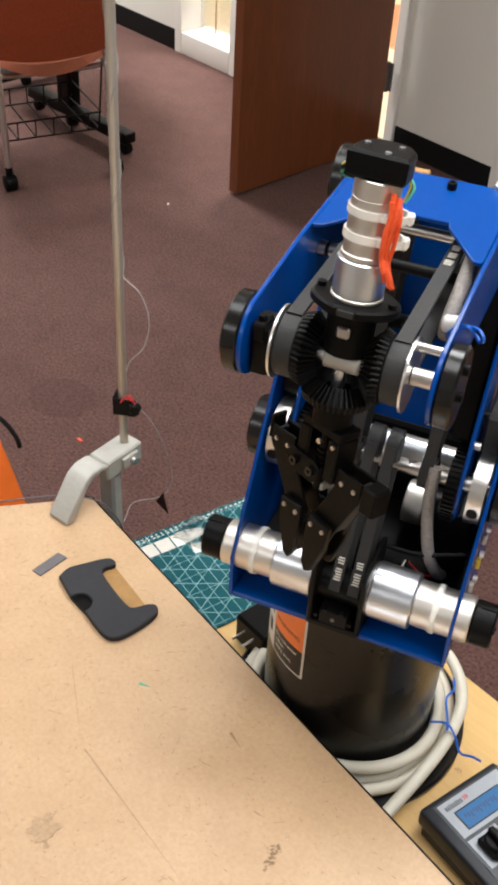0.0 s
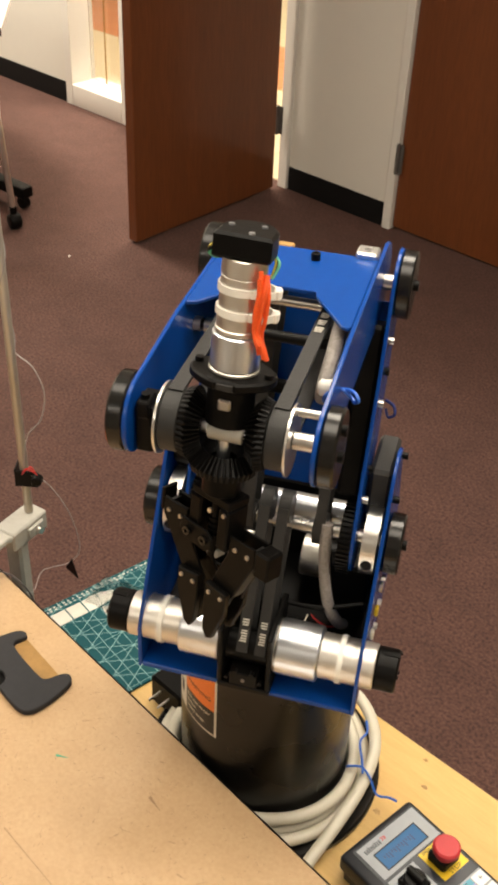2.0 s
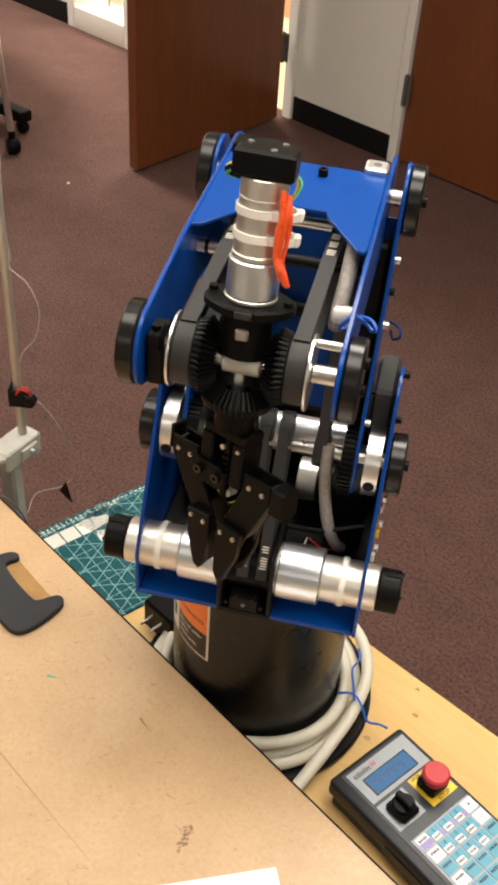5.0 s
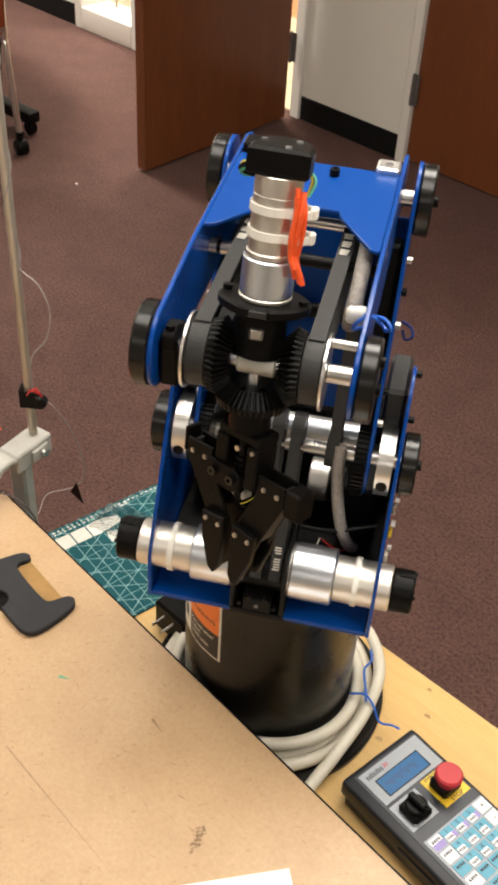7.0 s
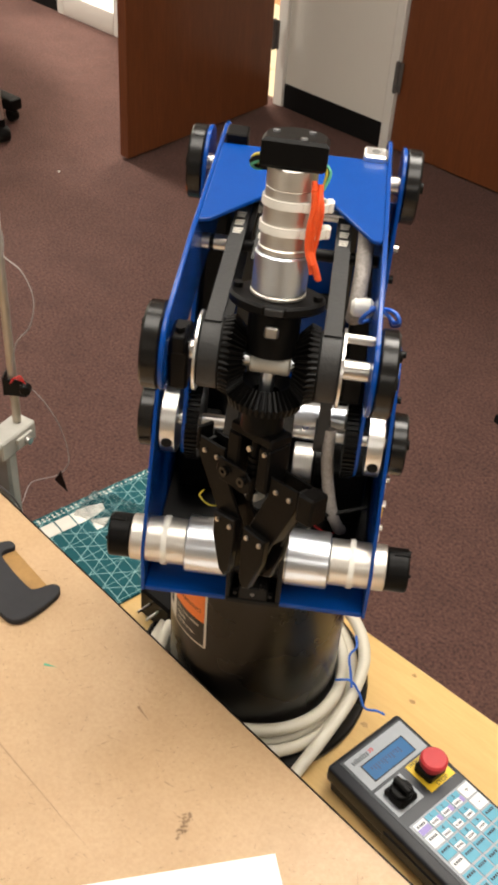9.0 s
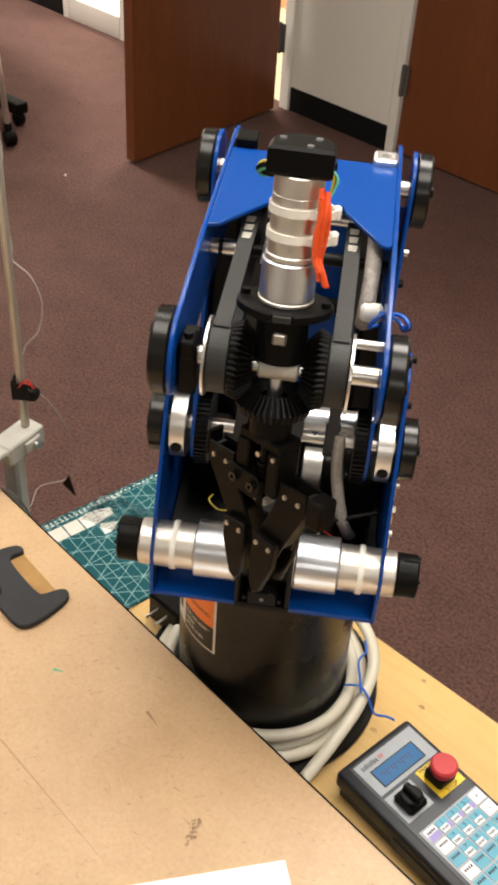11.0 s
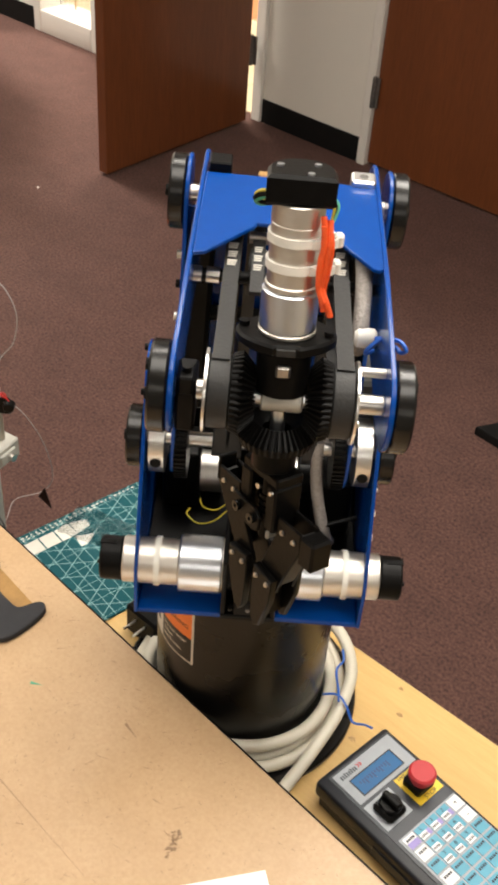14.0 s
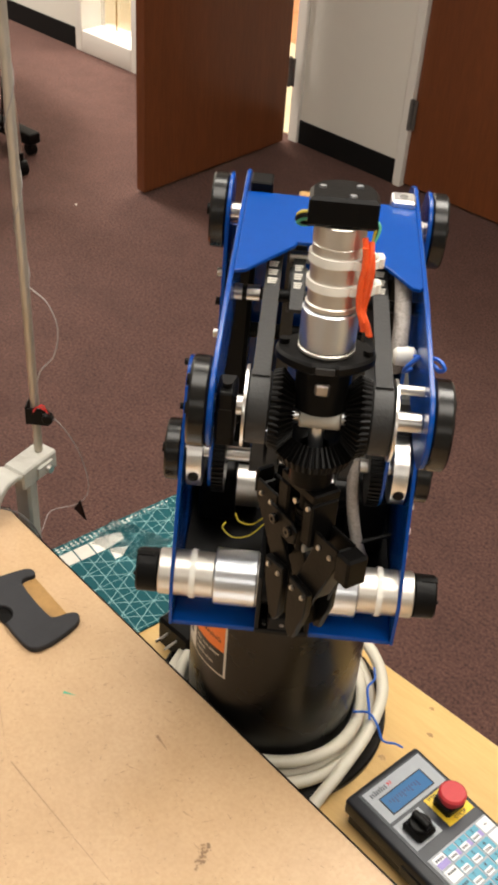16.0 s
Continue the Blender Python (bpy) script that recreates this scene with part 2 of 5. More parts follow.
def ring(bm, centre, r_in, r_out, a, b, axis="z", seg=40):
    """A tube with walls, along an axis from a to b."""
    rows = []
    for h, r in ((a, r_out), (b, r_out), (b, r_in), (a, r_in)):
        row = []
        for k in range(seg):
            t = 2 * math.pi * k / seg
            u, w = r * math.cos(t), r * math.sin(t)
            p = {"x": (h, centre[0] + u, centre[1] + w), "y": (centre[0] + u, h, centre[1] + w), "z": (centre[0] + u, centre[1] + w, h)}[axis]
            row.append(bm.verts.new(p))
        rows.append(row)
    for i in range(4):
        for k in range(seg):
            bm.faces.new((rows[i][k], rows[i][(k + 1) % seg], rows[(i + 1) % 4][(k + 1) % seg], rows[(i + 1) % 4][k]))


def slab(bm, pts, a, b, axis="z", bevel=0.0):
    """A flat plate with the outline pts in the plane across the axis, from a to b along it."""
    def at(p, h):
        return {"z": (p[0], p[1], h), "y": (p[0], h, p[1]), "x": (h, p[0], p[1])}[axis]
    lo = [bm.verts.new(at(p, a)) for p in pts]
    hi = [bm.verts.new(at(p, b)) for p in pts]
    fs = [bm.faces.new(lo), bm.faces.new(hi[::-1])]
    for i in range(len(pts)):
        fs.append(bm.faces.new((lo[i], hi[i], hi[(i + 1) % len(pts)], lo[(i + 1) % len(pts)])))
    bmesh.ops.recalc_face_normals(bm, faces=fs)
    if bevel:
        es = [e for f in fs[:2] for e in f.edges]
        bmesh.ops.bevel(bm, geom=es, offset=bevel, segments=1 if bevel < 0.004 else 3, affect="EDGES", profile=0.5)


def arc(cx, cy, r, a0, a1, n=8):
    return [(cx + r * math.cos(radians(a0 + (a1 - a0) * k / n)), cy + r * math.sin(radians(a0 + (a1 - a0) * k / n))) for k in range(n + 1)]


def tube(bm, pts, r, seg=8, smooth=6, closed=False):
    """A round cord along a smooth line through pts."""
    ps = [Vector(p) for p in pts]
    line = []
    cnt = len(ps)
    for i in range(cnt if closed else cnt - 1):
        p0 = ps[i - 1] if closed or i > 0 else ps[0]
        p1, p2 = ps[i], ps[(i + 1) % cnt]
        p3 = ps[(i + 2) % cnt] if closed or i + 2 < cnt else ps[-1]
        for k in range(smooth):
            t = k / smooth
            line.append(0.5 * ((2 * p1) + (p2 - p0) * t + (2 * p0 - 5 * p1 + 4 * p2 - p3) * t * t + (3 * p1 - p0 - 3 * p2 + p3) * t ** 3))
    if not closed:
        line.append(ps[-1])
    rows = []
    side = Vector((0.3, 0.7, 0.2))
    m = len(line)
    for i in range(m):
        d = (line[(i + 1) % m] - line[i - 1]) if closed or 0 < i < m - 1 else (line[1] - line[0] if i == 0 else line[-1] - line[-2])
        d = d.normalized() if d.length > 1e-9 else Vector((0, 0, 1))
        side = side - d * side.dot(d)
        if side.length < 1e-6:
            side = d.orthogonal()
        side.normalize()
        up = d.cross(side)
        rows.append([bm.verts.new(line[i] + r * (math.cos(2 * math.pi * k / seg) * side + math.sin(2 * math.pi * k / seg) * up)) for k in range(seg)])
    for i in range(m if closed else m - 1):
        for k in range(seg):
            bm.faces.new((rows[i][k], rows[i][(k + 1) % seg], rows[(i + 1) % m][(k + 1) % seg], rows[(i + 1) % m][k]))
    if not closed:
        bm.faces.new(rows[0][::-1])
        bm.faces.new(rows[-1])


def part(name, bm, material, parent=None, label="", at=None):
    """Links a bmesh as one mesh object under a thing or a part."""
    bmesh.ops.recalc_face_normals(bm, faces=bm.faces[:])
    me = bpy.data.meshes.new(name)
    bm.to_mesh(me)
    bm.free()
    me.materials.append(material)
    for p in me.polygons:
        p.use_smooth = True
    me.set_sharp_from_angle(angle=radians(32))
    ob = new(name, me)
    if parent is not None:
        ob.parent = parent
    if at is not None:
        ob.matrix_basis = at
    if label:
        tagged(ob, label)
    return ob


def make(fn, *args, **kw):
    bm = bmesh.new()
    fn(bm, *args, **kw)
    return bm


def many(*calls):
    """One bmesh out of several (function, args..., keywords) calls."""
    bm = bmesh.new()
    for fn, args, kw in calls:
        fn(bm, *args, **kw)
    return bm


def thing(name, label, category, at=None, group="", kind=""):
    ob = new(name)
    ob.empty_display_size = 0.05
    if at is not None:
        ob.matrix_basis = at
    return tagged(ob, label, category, group, kind)


def words(name, text, size, material, parent, at, label=""):
    """Flat lettering with a little depth, as a mesh."""
    cu = bpy.data.curves.new(name, "FONT")
    cu.body, cu.size, cu.extrude, cu.align_x, cu.align_y = text, size, 0.0001, "CENTER", "CENTER"
    tmp = bpy.data.objects.new(name, cu)
    scene.collection.objects.link(tmp)
    me = bpy.data.meshes.new_from_object(tmp.evaluated_get(bpy.context.evaluated_depsgraph_get()))
    bpy.data.objects.remove(tmp)
    me.materials.clear()
    me.materials.append(material)
    ob = new(name, me)
    ob.parent = parent
    ob.matrix_basis = at
    if label:
        tagged(ob, label)
    return ob


# ---- the room ----
WY = 3.40
TH = 0.14


def structure(name, bm, material, label):
    return tagged(part(name, bm, material), label, name.split("_")[0], kind="structure")


structure("floor", make(box, -6.5, 3.0, -3.5, WY + 0.03, -0.1, 0), CARPET, "speckled maroon brown office carpet floor")
structure("ceiling", make(box, -6.5, 3.0, -3.5, WY + TH, 2.7, 2.8), CEIL, "plain white office ceiling")
structure("wall_south", make(box, -6.5, 3.0, -3.64, -3.5, 0, 2.7), PAINT, "plain white painted room wall")
structure("wall_west", make(box, -6.64, -6.5, -3.64, WY + TH, 0, 2.7), PAINT, "plain white painted room wall")
structure("wall_east", make(box, 3.0, 3.14, -3.64, WY + TH, 0, 2.7), PAINT, "plain white painted room wall")
# the north wall: piers and heads round the doorway, the side window and the closed door
DL, DR = -3.72, -2.80
SL, SR = -4.16, -3.77
CL, CR = -2.20, -1.26
structure("wall_north", many(
    (box, (-6.5, SL - 0.05, WY, WY + TH, 0, 2.7), {}),
    (box, (SR, DL - 0.0, WY + 0.01, WY + TH, 0, 2.7), {}),
    (box, (DR + 0.05, CL - 0.04, WY, WY + TH, 0, 2.7), {}),
    (box, (CR + 0.04, 3.0, WY, WY + TH, 0, 2.7), {}),
    (box, (SL - 0.05, DR + 0.05, WY, WY + TH, 2.15, 2.7), {}),
    (box, (CL - 0.04, CR + 0.04, WY, WY + TH, 2.15, 2.7), {})), PAINT, "white painted wall with doorways and a side window")
for bx0, bx1 in ((-6.5, SL - 0.051), (DR + 0.052, CL - 0.042), (CR + 0.042, 3.0)):
    structure("baseboard", make(box, bx0, bx1, WY - 0.008, WY - 0.0005, 0.0, 0.1, 0.002), COVE, "black vinyl cove baseboard along the wall")


def casing(name, x0, x1, z0, z1, y0=WY - 0.016, y1=WY + TH, label="white painted wooden door casing"):
    return structure(name, make(box, x0, x1, y0, y1, z0, z1, 0.003), TRIM, label)


casing("trim_door", DR, DR + 0.048, 0, 2.15)
casing("trim_door", DL, DL + 0.045, 0, 2.15)
casing("trim_door", DL + 0.046, DR - 0.001, 2.08, 2.15)
casing("trim_closet", CL - 0.04, CL - 0.002, 0, 2.15)
casing("trim_closet", CR + 0.002, CR + 0.04, 0, 2.15)
casing("trim_closet", CL - 0.001, CR + 0.001, 2.08, 2.149)
win = thing("window_1", "low white framed side window beside the doorway", "window", kind="structure")
part("window_frame", make(box, SL - 0.05, SL - 0.001, WY - 0.016, WY + TH, 0, 2.149, 0.003), TRIM, win)
part("window_frame", make(box, SR - 0.03, SR + 0.049, WY - 0.016, WY + TH, 0, 2.149, 0.003), TRIM, win)
part("window_sill", make(box, SL, SR - 0.031, WY - 0.016, WY + TH + 0.02, 0, 0.105, 0.004), TRIM, win, "white painted low sill")
part("mullion", make(box, SL + 0.116, SL + 0.1195, WY + 0.104, WY + 0.1095, 0.106, 2.14), CUTWOOD, win)
pane = part("pane", make(box, SL, SR - 0.031, WY + 0.11, WY + 0.115, 0.106, 2.14), GLASS, win, "clear window glass")
pane.visible_shadow = False

# the corridor beyond
structure("floor_corridor", make(box, -9.0, 1.0, WY + 0.031, 7.2, -0.11, -0.008), TRIM, "pale corridor floor slab")
structure("ceiling_corridor", make(box, -9.0, 1.0, WY + TH, 7.2, 2.6, 2.7), CEIL, "plain white corridor ceiling")
structure("wall_corridor", many((box, (-9.0, 1.0, 7.2, 7.3, 0, 2.7), {}), (box, (-9.1, -9.0, WY + TH, 7.3, 0, 2.7), {}), (box, (1.0, 1.1, WY + TH, 7.3, 0, 2.7), {})), PAINT, "cream painted corridor wall")


def door(name, label, x0, x1, y0, y1):
    d = thing(name, label, "door", kind="structure")
    part("leaf", make(box, x0, x1, y0, y1, 0.012, 2.07, 0.002), DOORWOOD, d, "dark walnut veneer door leaf")
    return d


def hinge(parent, x, y, z):
    """Five-knuckle butt hinge with its pin upright."""
    bm = bmesh.new()
    for k in range(5):
        cyl(bm, (x, y), 0.0085, z + k * 0.0229, z + k * 0.0229 + 0.0219, "z", 16)
    cyl(bm, (x, y), 0.006, z - 0.004, z + 0.119, "z", 12)
    box(bm, x - 0.001, x + 0.022, y + 0.004, y + 0.007, z, z + 0.114)
    part("hinge", bm, BRASS, parent, "dull steel butt hinge")


open_door = door("door_1", "open dark walnut veneer door swung into the room", -2.829, -2.785, 2.555, 3.338)
closed_door = door("door_2", "closed dark walnut veneer door in the white wall", CL, CR, WY + 0.005, WY + 0.049)
for hz in (0.238, 1.0, 1.75):
    hinge(open_door, -2.798, 3.362, hz)
    hinge(closed_door, CL - 0.004, WY - 0.012, hz)

# ---- workbench and board ----
BZ = 0.90
bench = thing("workbench", "varnished yellow pine workbench carrying the robot arm", "workbench")
part("bench_top", make(box, -0.742, 1.1, 0.15, 0.748, BZ - 0.04, BZ, 0.004), PINE, bench, "varnished pine top")
for lx, ly in ((-0.68, 0.21), (1.04, 0.21), (-0.68, 0.69), (1.04, 0.69)):
    part("leg", make(box, lx - 0.03, lx + 0.03, ly - 0.03, ly + 0.03, 0, BZ - 0.041, 0.004), BENCHLEG, bench)
part("rail", make(box, -0.65, 1.01, 0.68, 0.70, BZ - 0.14, BZ - 0.045, 0.003), BENCHLEG, bench)

for kx, ky, kr in ((-0.2938, 0.707, 0.0035), (-0.3116, 0.6498, 0.004), (-0.3118, 0.7352, 0.0028), (-0.10, 0.70, 0.004), (-0.505, 0.70, 0.003)):
    part("knot", make(slab, [(kx + kr * (1 + 0.3 * math.sin(5 * k)) * math.cos(k * 0.4488), ky + 0.7 * kr * (1 + 0.25 * math.sin(3 * k)) * math.sin(k * 0.4488)) for k in range(14)], BZ + 0.0002, BZ + 0.0004), KNOT, bench, "small brown knot")

TZ = 0.98
board = thing("drawing_board", "worn tan hardboard tabletop with scratches, raised over the bench", "board")
# outline: long edge past the robot, rounded corner, slanting end
cor = [(-0.80, 0.528), (-0.796, 0.545), (-0.786, 0.553), (-0.770, 0.551)]
outline = cor + [(-0.205, 0.509), (0.62, 0.449), (0.62, -0.55), (-1.3, -0.55), (-0.846, 0.45)]
part("panel", make(slab, outline, TZ - 0.012, TZ, "z", 0.0012), HARDBOARD, board, "tan hardboard sheet")
part("edge_core", make(slab, [(x * 0.9985, y - 0.0015) for x, y in outline], TZ - 0.03, TZ - 0.0121, "z"), HBEDGE, board, "dark board edge")
band = cor[1:] + [(-0.205, 0.509), (0.62, 0.449)]
part("edge_band", make(slab, [(x + 0.0001, y + 0.0002) for x, y in band] + [(x + 0.0002, y + 0.0013) for x, y in band[::-1]], TZ - 0.0118, TZ - 0.0003), BLACK, board, "thin black edge banding")
for lx, ly in ((-0.9, -0.4), (0.5, -0.4), (-0.6, 0.08), (0.5, 0.08)):
    part("leg", make(box, lx - 0.025, lx + 0.025, ly - 0.025, ly + 0.025, 0, TZ - 0.0301, 0.004), BENCHLEG, board)


def blotch(bm, x, y, r, n=18, long=1.0, turn=0.0, z=TZ + 0.0002):
    rnd = random.Random(round(x * 1000) + n)
    pts = []
    for k in range(n):
        a = 2 * math.pi * k / n
        q = r * (0.6 + 0.6 * rnd.random())
        u, w = q * math.cos(a) * long, q * math.sin(a)
        pts.append((x + u * math.cos(turn) - w * math.sin(turn), y + u * math.sin(turn) + w * math.cos(turn)))
    slab(bm, pts, z, z + 0.0002)


def stroke(bm, x0, y0, x1, y1, w, z=TZ + 0.0002):
    d = Vector((x1 - x0, y1 - y0)).normalized() * w / 2
    slab(bm, [(x0 - d.y, y0 + d.x), (x0 + d.y, y0 - d.x), (x1, y1)], z, z + 0.0002)


for lay, (bx, by, br, bn, bl, bt) in enumerate(((-0.470, 0.284, 0.0125, 20, 1.15, 0.8), (-0.478, 0.296, 0.0030, 13, 1.4, 0.5), (-0.456, 0.278, 0.0028, 12, 1.2, 1.2))):
    part("stain", make(blotch, bx, by, br, bn, bl, bt, TZ + 0.0005 + 0.0003 * lay), FAINT, board, "faint brown rubbed stain")
rnd = random.Random(19)
bm = bmesh.new()
for k in range(62):
    u, v = rnd.uniform(-1, 1), rnd.gauss(0, 0.42)
    half = 0.0046 * (1 - 0.55 * max(0.0, u))
    x, y = -0.3310 + 0.0042 * u + half * v, 0.4125 - 0.0125 * u + 0.3 * half * v
    blotch(bm, x, y, rnd.uniform(0.0005, 0.0012), 7, rnd.uniform(1.0, 1.8), rnd.uniform(0, 3), TZ + 0.0003 + 0.000004 * k)
tagged(part("stain", bm, STAIN, board, "speckled brown rubbed stain"), kind="stuff")
bm = bmesh.new()
stroke(bm, -0.445, 0.4665, -0.426, 0.4625, 0.003)
stroke(bm, -0.372, 0.430, -0.362, 0.432, 0.001)
rnd = random.Random(7)
for k in range(2300):
    x, y, a, q = rnd.uniform(-0.86, -0.12), rnd.uniform(0.14, 0.52), rnd.uniform(0, 3.1), min(0.010, 0.0010 + rnd.expovariate(1 / 0.0017))
    if y < 0.535 - 0.072 * (x + 0.79) and y < 0.5 + 2.0 * (x + 0.82):
        stroke(bm, x, y, x + q * math.cos(a), y + q * math.sin(a), rnd.uniform(0.0002, 0.0008))
stroke(bm, -0.514, 0.355, -0.364, 0.344, 0.0011)
stroke(bm, -0.60, 0.40, -0.51, 0.35, 0.0006)
tagged(part("scratch", bm, FLECK, board, "dark scratches and fibres"), kind="stuff")
bm = bmesh.new()
stroke(bm, -0.542, 0.436, -0.531, 0.442, 0.003)
part("pen_mark", bm, GREENMARK, board, "short green pen mark")

# black plate with a hand slot, lying on the board
bp = thing("slotted_plate", "black rounded plate with a slot lying on the hardboard", "plate")
pl = [(-0.700, 0.452), (-0.705, 0.466), (-0.700, 0.480), (-0.692, 0.504), (-0.686, 0.510), (-0.678, 0.509), (-0.677, 0.504), (-0.681, 0.495),
      (-0.676, 0.488), (-0.622, 0.481), (-0.616, 0.486), (-0.612, 0.500), (-0.606, 0.506), (-0.598, 0.503), (-0.594, 0.494), (-0.592, 0.470),
      (-0.594, 0.450), (-0.603, 0.441), (-0.628, 0.443)]
for _ in range(2):
    # round the corners off
    pl = [pl[0]] + [(p[0] * u + q[0] * (1 - u), p[1] * u + q[1] * (1 - u)) for p, q in zip(pl, pl[1:]) for u in (0.75, 0.25)] + [pl[-1]]
pl += [(-0.656 + 0.0125 * math.cos(radians(a)), 0.4475 + 0.0125 * math.sin(radians(a))) for a in range(-10, 191, 20)]
part("plate", make(slab, pl, TZ + 0.0005, TZ + 0.0075, "z", 0.001), FOAM, bp)
part("slot_block", make(slab, [(-0.6785, 0.4885), (-0.6165, 0.4815), (-0.614, 0.4985), (-0.6755, 0.506)], TZ + 0.0004, TZ + 0.0035, "z"), CUTWOOD, bp, "raw plywood showing in the slot")
# the notch's shadow, modelled as a black insert set lower than the plate
part("recess", make(slab, [(-0.656 + 0.0122 * math.cos(radians(a)), 0.4475 + 0.0122 * math.sin(radians(a))) for a in range(-10, 191, 20)], TZ + 0.0004, TZ + 0.004, "z"), BLACK, bp, "black insert for the shade in the round recess")
tagged(part("tape_strip", make(slab, [(-0.729, 0.438), (-0.734, 0.473), (-0.722, 0.476), (-0.717, 0.440)], TZ + 0.0003, TZ + 0.0016), STRIP),
       "short grey strip lying on the hardboard", "strip")
tagged(part("paper_sheet", make(slab, [(-0.260, 0.448), (-0.382, 0.278), (-0.155, 0.116), (-0.033, 0.286)], TZ + 0.0003, TZ + 0.0008), PAPER),
       "plain white paper sheet on the hardboard", "paper")

# ---- cutting mat and small things on the bench ----
cm = thing("cutting_mat", "green cutting mat printed with a fine grid", "mat", pose(-0.672, 0.632, BZ, 0, 0, -9))
part("sheet", make(slab, [(-0.086, -0.13), (0.08, -0.13), (0.08, 0.125), (-0.086, 0.125)], 0.0004, 0.0032, "z", 0.0006), CUTMAT, cm)
bm = bmesh.new()
for k in range(3):
    box(bm, -0.070, -0.050, -0.055 + k * 0.021, -0.036 + k * 0.021, 0.0032, 0.0036)
for k in range(34):
    w = rnd.uniform(0.0015, 0.004)
    box(bm, -0.0815, -0.0795, -0.11 + k * 0.0065, -0.11 + k * 0.0065 + w, 0.0032, 0.0035)
    if k < 22:
        box(bm, -0.0775, -0.0757, -0.09 + k * 0.0065, -0.09 + k * 0.0065 + w, 0.0032, 0.0035)
part("printing", bm, LABELWHITE, cm, "white printed bars and border marks")
bm = bmesh.new()
slab(bm, [(-0.047, 0.002), (-0.030, 0.0), (-0.030, 0.010), (-0.038, 0.022)], 0.0032, 0.0036)
slab(bm, [(-0.070, 0.008), (-0.050, 0.006), (-0.053, 0.026), (-0.064, 0.028)], 0.0032, 0.0036)
part("emblem", bm, LABELWHITE, cm, "plain white printed emblem shape")
fl = thing("plastic_bag", "crumpled clear plastic film on the cutting mat", "bag", pose(-0.705, 0.665, BZ + 0.004, 0, 0, 20))
bm = bmesh.new()
g = [[bm.verts.new((-0.04 + 0.08 * i / 8, -0.025 + 0.05 * j / 6, 0.004 + 0.005 * noise.noise(Vector((i * 0.5, j * 0.5, 3.0))) + 0.002)) for j in range(7)] for i in range(9)]
for i in range(8):
    for j in range(6):
        bm.faces.new((g[i][j], g[i + 1][j], g[i + 1][j + 1], g[i][j + 1]))
bmesh.ops.solidify(bm, geom=bm.faces[:], thickness=0.0003)
bag = part("film", bm, FILM, fl)
bag.visible_shadow = False

pa = thing("power_adapter", "black plug-in power adapter with steel prongs on the bench", "adapter", pose(-0.552, 0.612, BZ, 0, 0, 88))
part("case", make(box, -0.024, 0.024, -0.024, 0.024, 0.0005, 0.040, 0.003), BLACK, pa)
for k in (-0.007, 0.007):
    part("prong", make(box, -0.041, -0.0242, k - 0.0008, k + 0.0008, 0.026, 0.029), STEEL, pa, "bare steel prong")

# ---- clamp stand on the board's corner ----
cs = thing("clamp_stand", "cast clamp on the board corner holding an upright rod", "clamp", pose(-0.787, 0.564, TZ, 0, 0, 10))
part("arm", make(slab, [(-0.064, 0.0005), (-0.052, 0.0005), (-0.047, 0.006), (-0.030, 0.036), (-0.020, 0.043), (-0.006, 0.044), (-0.002, 0.040), (0.002, 0.046), (-0.006, 0.0505), (-0.022, 0.0505), (-0.034, 0.044), (-0.064, 0.005)], -0.0145, 0.0145, "x", 0.0015), CAST, cs, "painted cast clamp arm")
part("block", many((box, (-0.0145, 0.0145, 0.0005, 0.056, 0.024, 0.0495, 0.002), {}), (box, (0.0146, 0.0185, 0.022, 0.046, 0.03, 0.044, 0.001), {})), CAST, cs, "rectangular cast rod socket")
part("socket_bolt", make(cyl, (0.036, 0.037), 0.0045, 0.0186, 0.024, "x", 14), STEEL, cs)
part("jaw", many((box, (-0.012, 0.012, 0.010, 0.026, -0.075, 0.024, 0.003), {}), (box, (-0.012, 0.012, -0.05, 0.026, -0.088, -0.0751, 0.003), {})), CAST, cs, "lower clamp jaw")
part("screw", many((cyl, ((0.0, -0.038), 0.0045, -0.0750, -0.0305), {"seg": 16}), (cyl, ((0.0, -0.038), 0.011, -0.105, -0.0881), {"seg": 16})), STEEL, cs, "clamp screw")
ROD_AT = (-0.7945, 0.6055)
RZ = 1.0298
rod = tagged(part("rod", make(cyl, ROD_AT, 0.0049, RZ, 2.15, "z", 24, 0.001), ROD), "tall tarnished round metal rod held upright by the clamp", "rod")
dev = thing("sensor_tag", "small taped black sensor with red wires on the rod", "sensor", pose(ROD_AT[0], ROD_AT[1], RZ + 0.055, 0, 0, 38))
part("tape_wrap", many((box, (-0.009, 0.017, -0.0095, -0.0066, -0.012, 0.010, 0.001), {}), (box, (-0.009, -0.0068, -0.0095, 0.008, -0.012, 0.012, 0.0005), {})), BLACK, dev)
part("sensor", make(cyl, (0.018, 0.004), 0.006, -0.020, -0.0096, "y", 16, 0.001), BLACK, dev)
for k in range(3):
    part("wire", make(tube, [(0.0, -0.010, 0.006), (0.006 + k * 0.003, -0.014, 0.017 + k * 0.002), (0.017, -0.014, 0.012), (0.018, -0.012, 0.005)], 0.0006, 6), REDWIRE, dev, "thin red wire")
ln = thing("loose_line", "thin translucent loose line hanging beside the rod", "wire", pose(ROD_AT[0], ROD_AT[1], 0))
part("loop", make(tube, [(0.0045, 0.0015, 1.244), (0.012, 0.003, 1.241), (0.023, 0.010, 1.229), (0.030, 0.015, 1.20), (0.024, 0.012, 1.165), (0.010, 0.002, 1.14), (0.006, -0.004, 1.10)], 0.0007, 6), CLEARWIRE, ln)
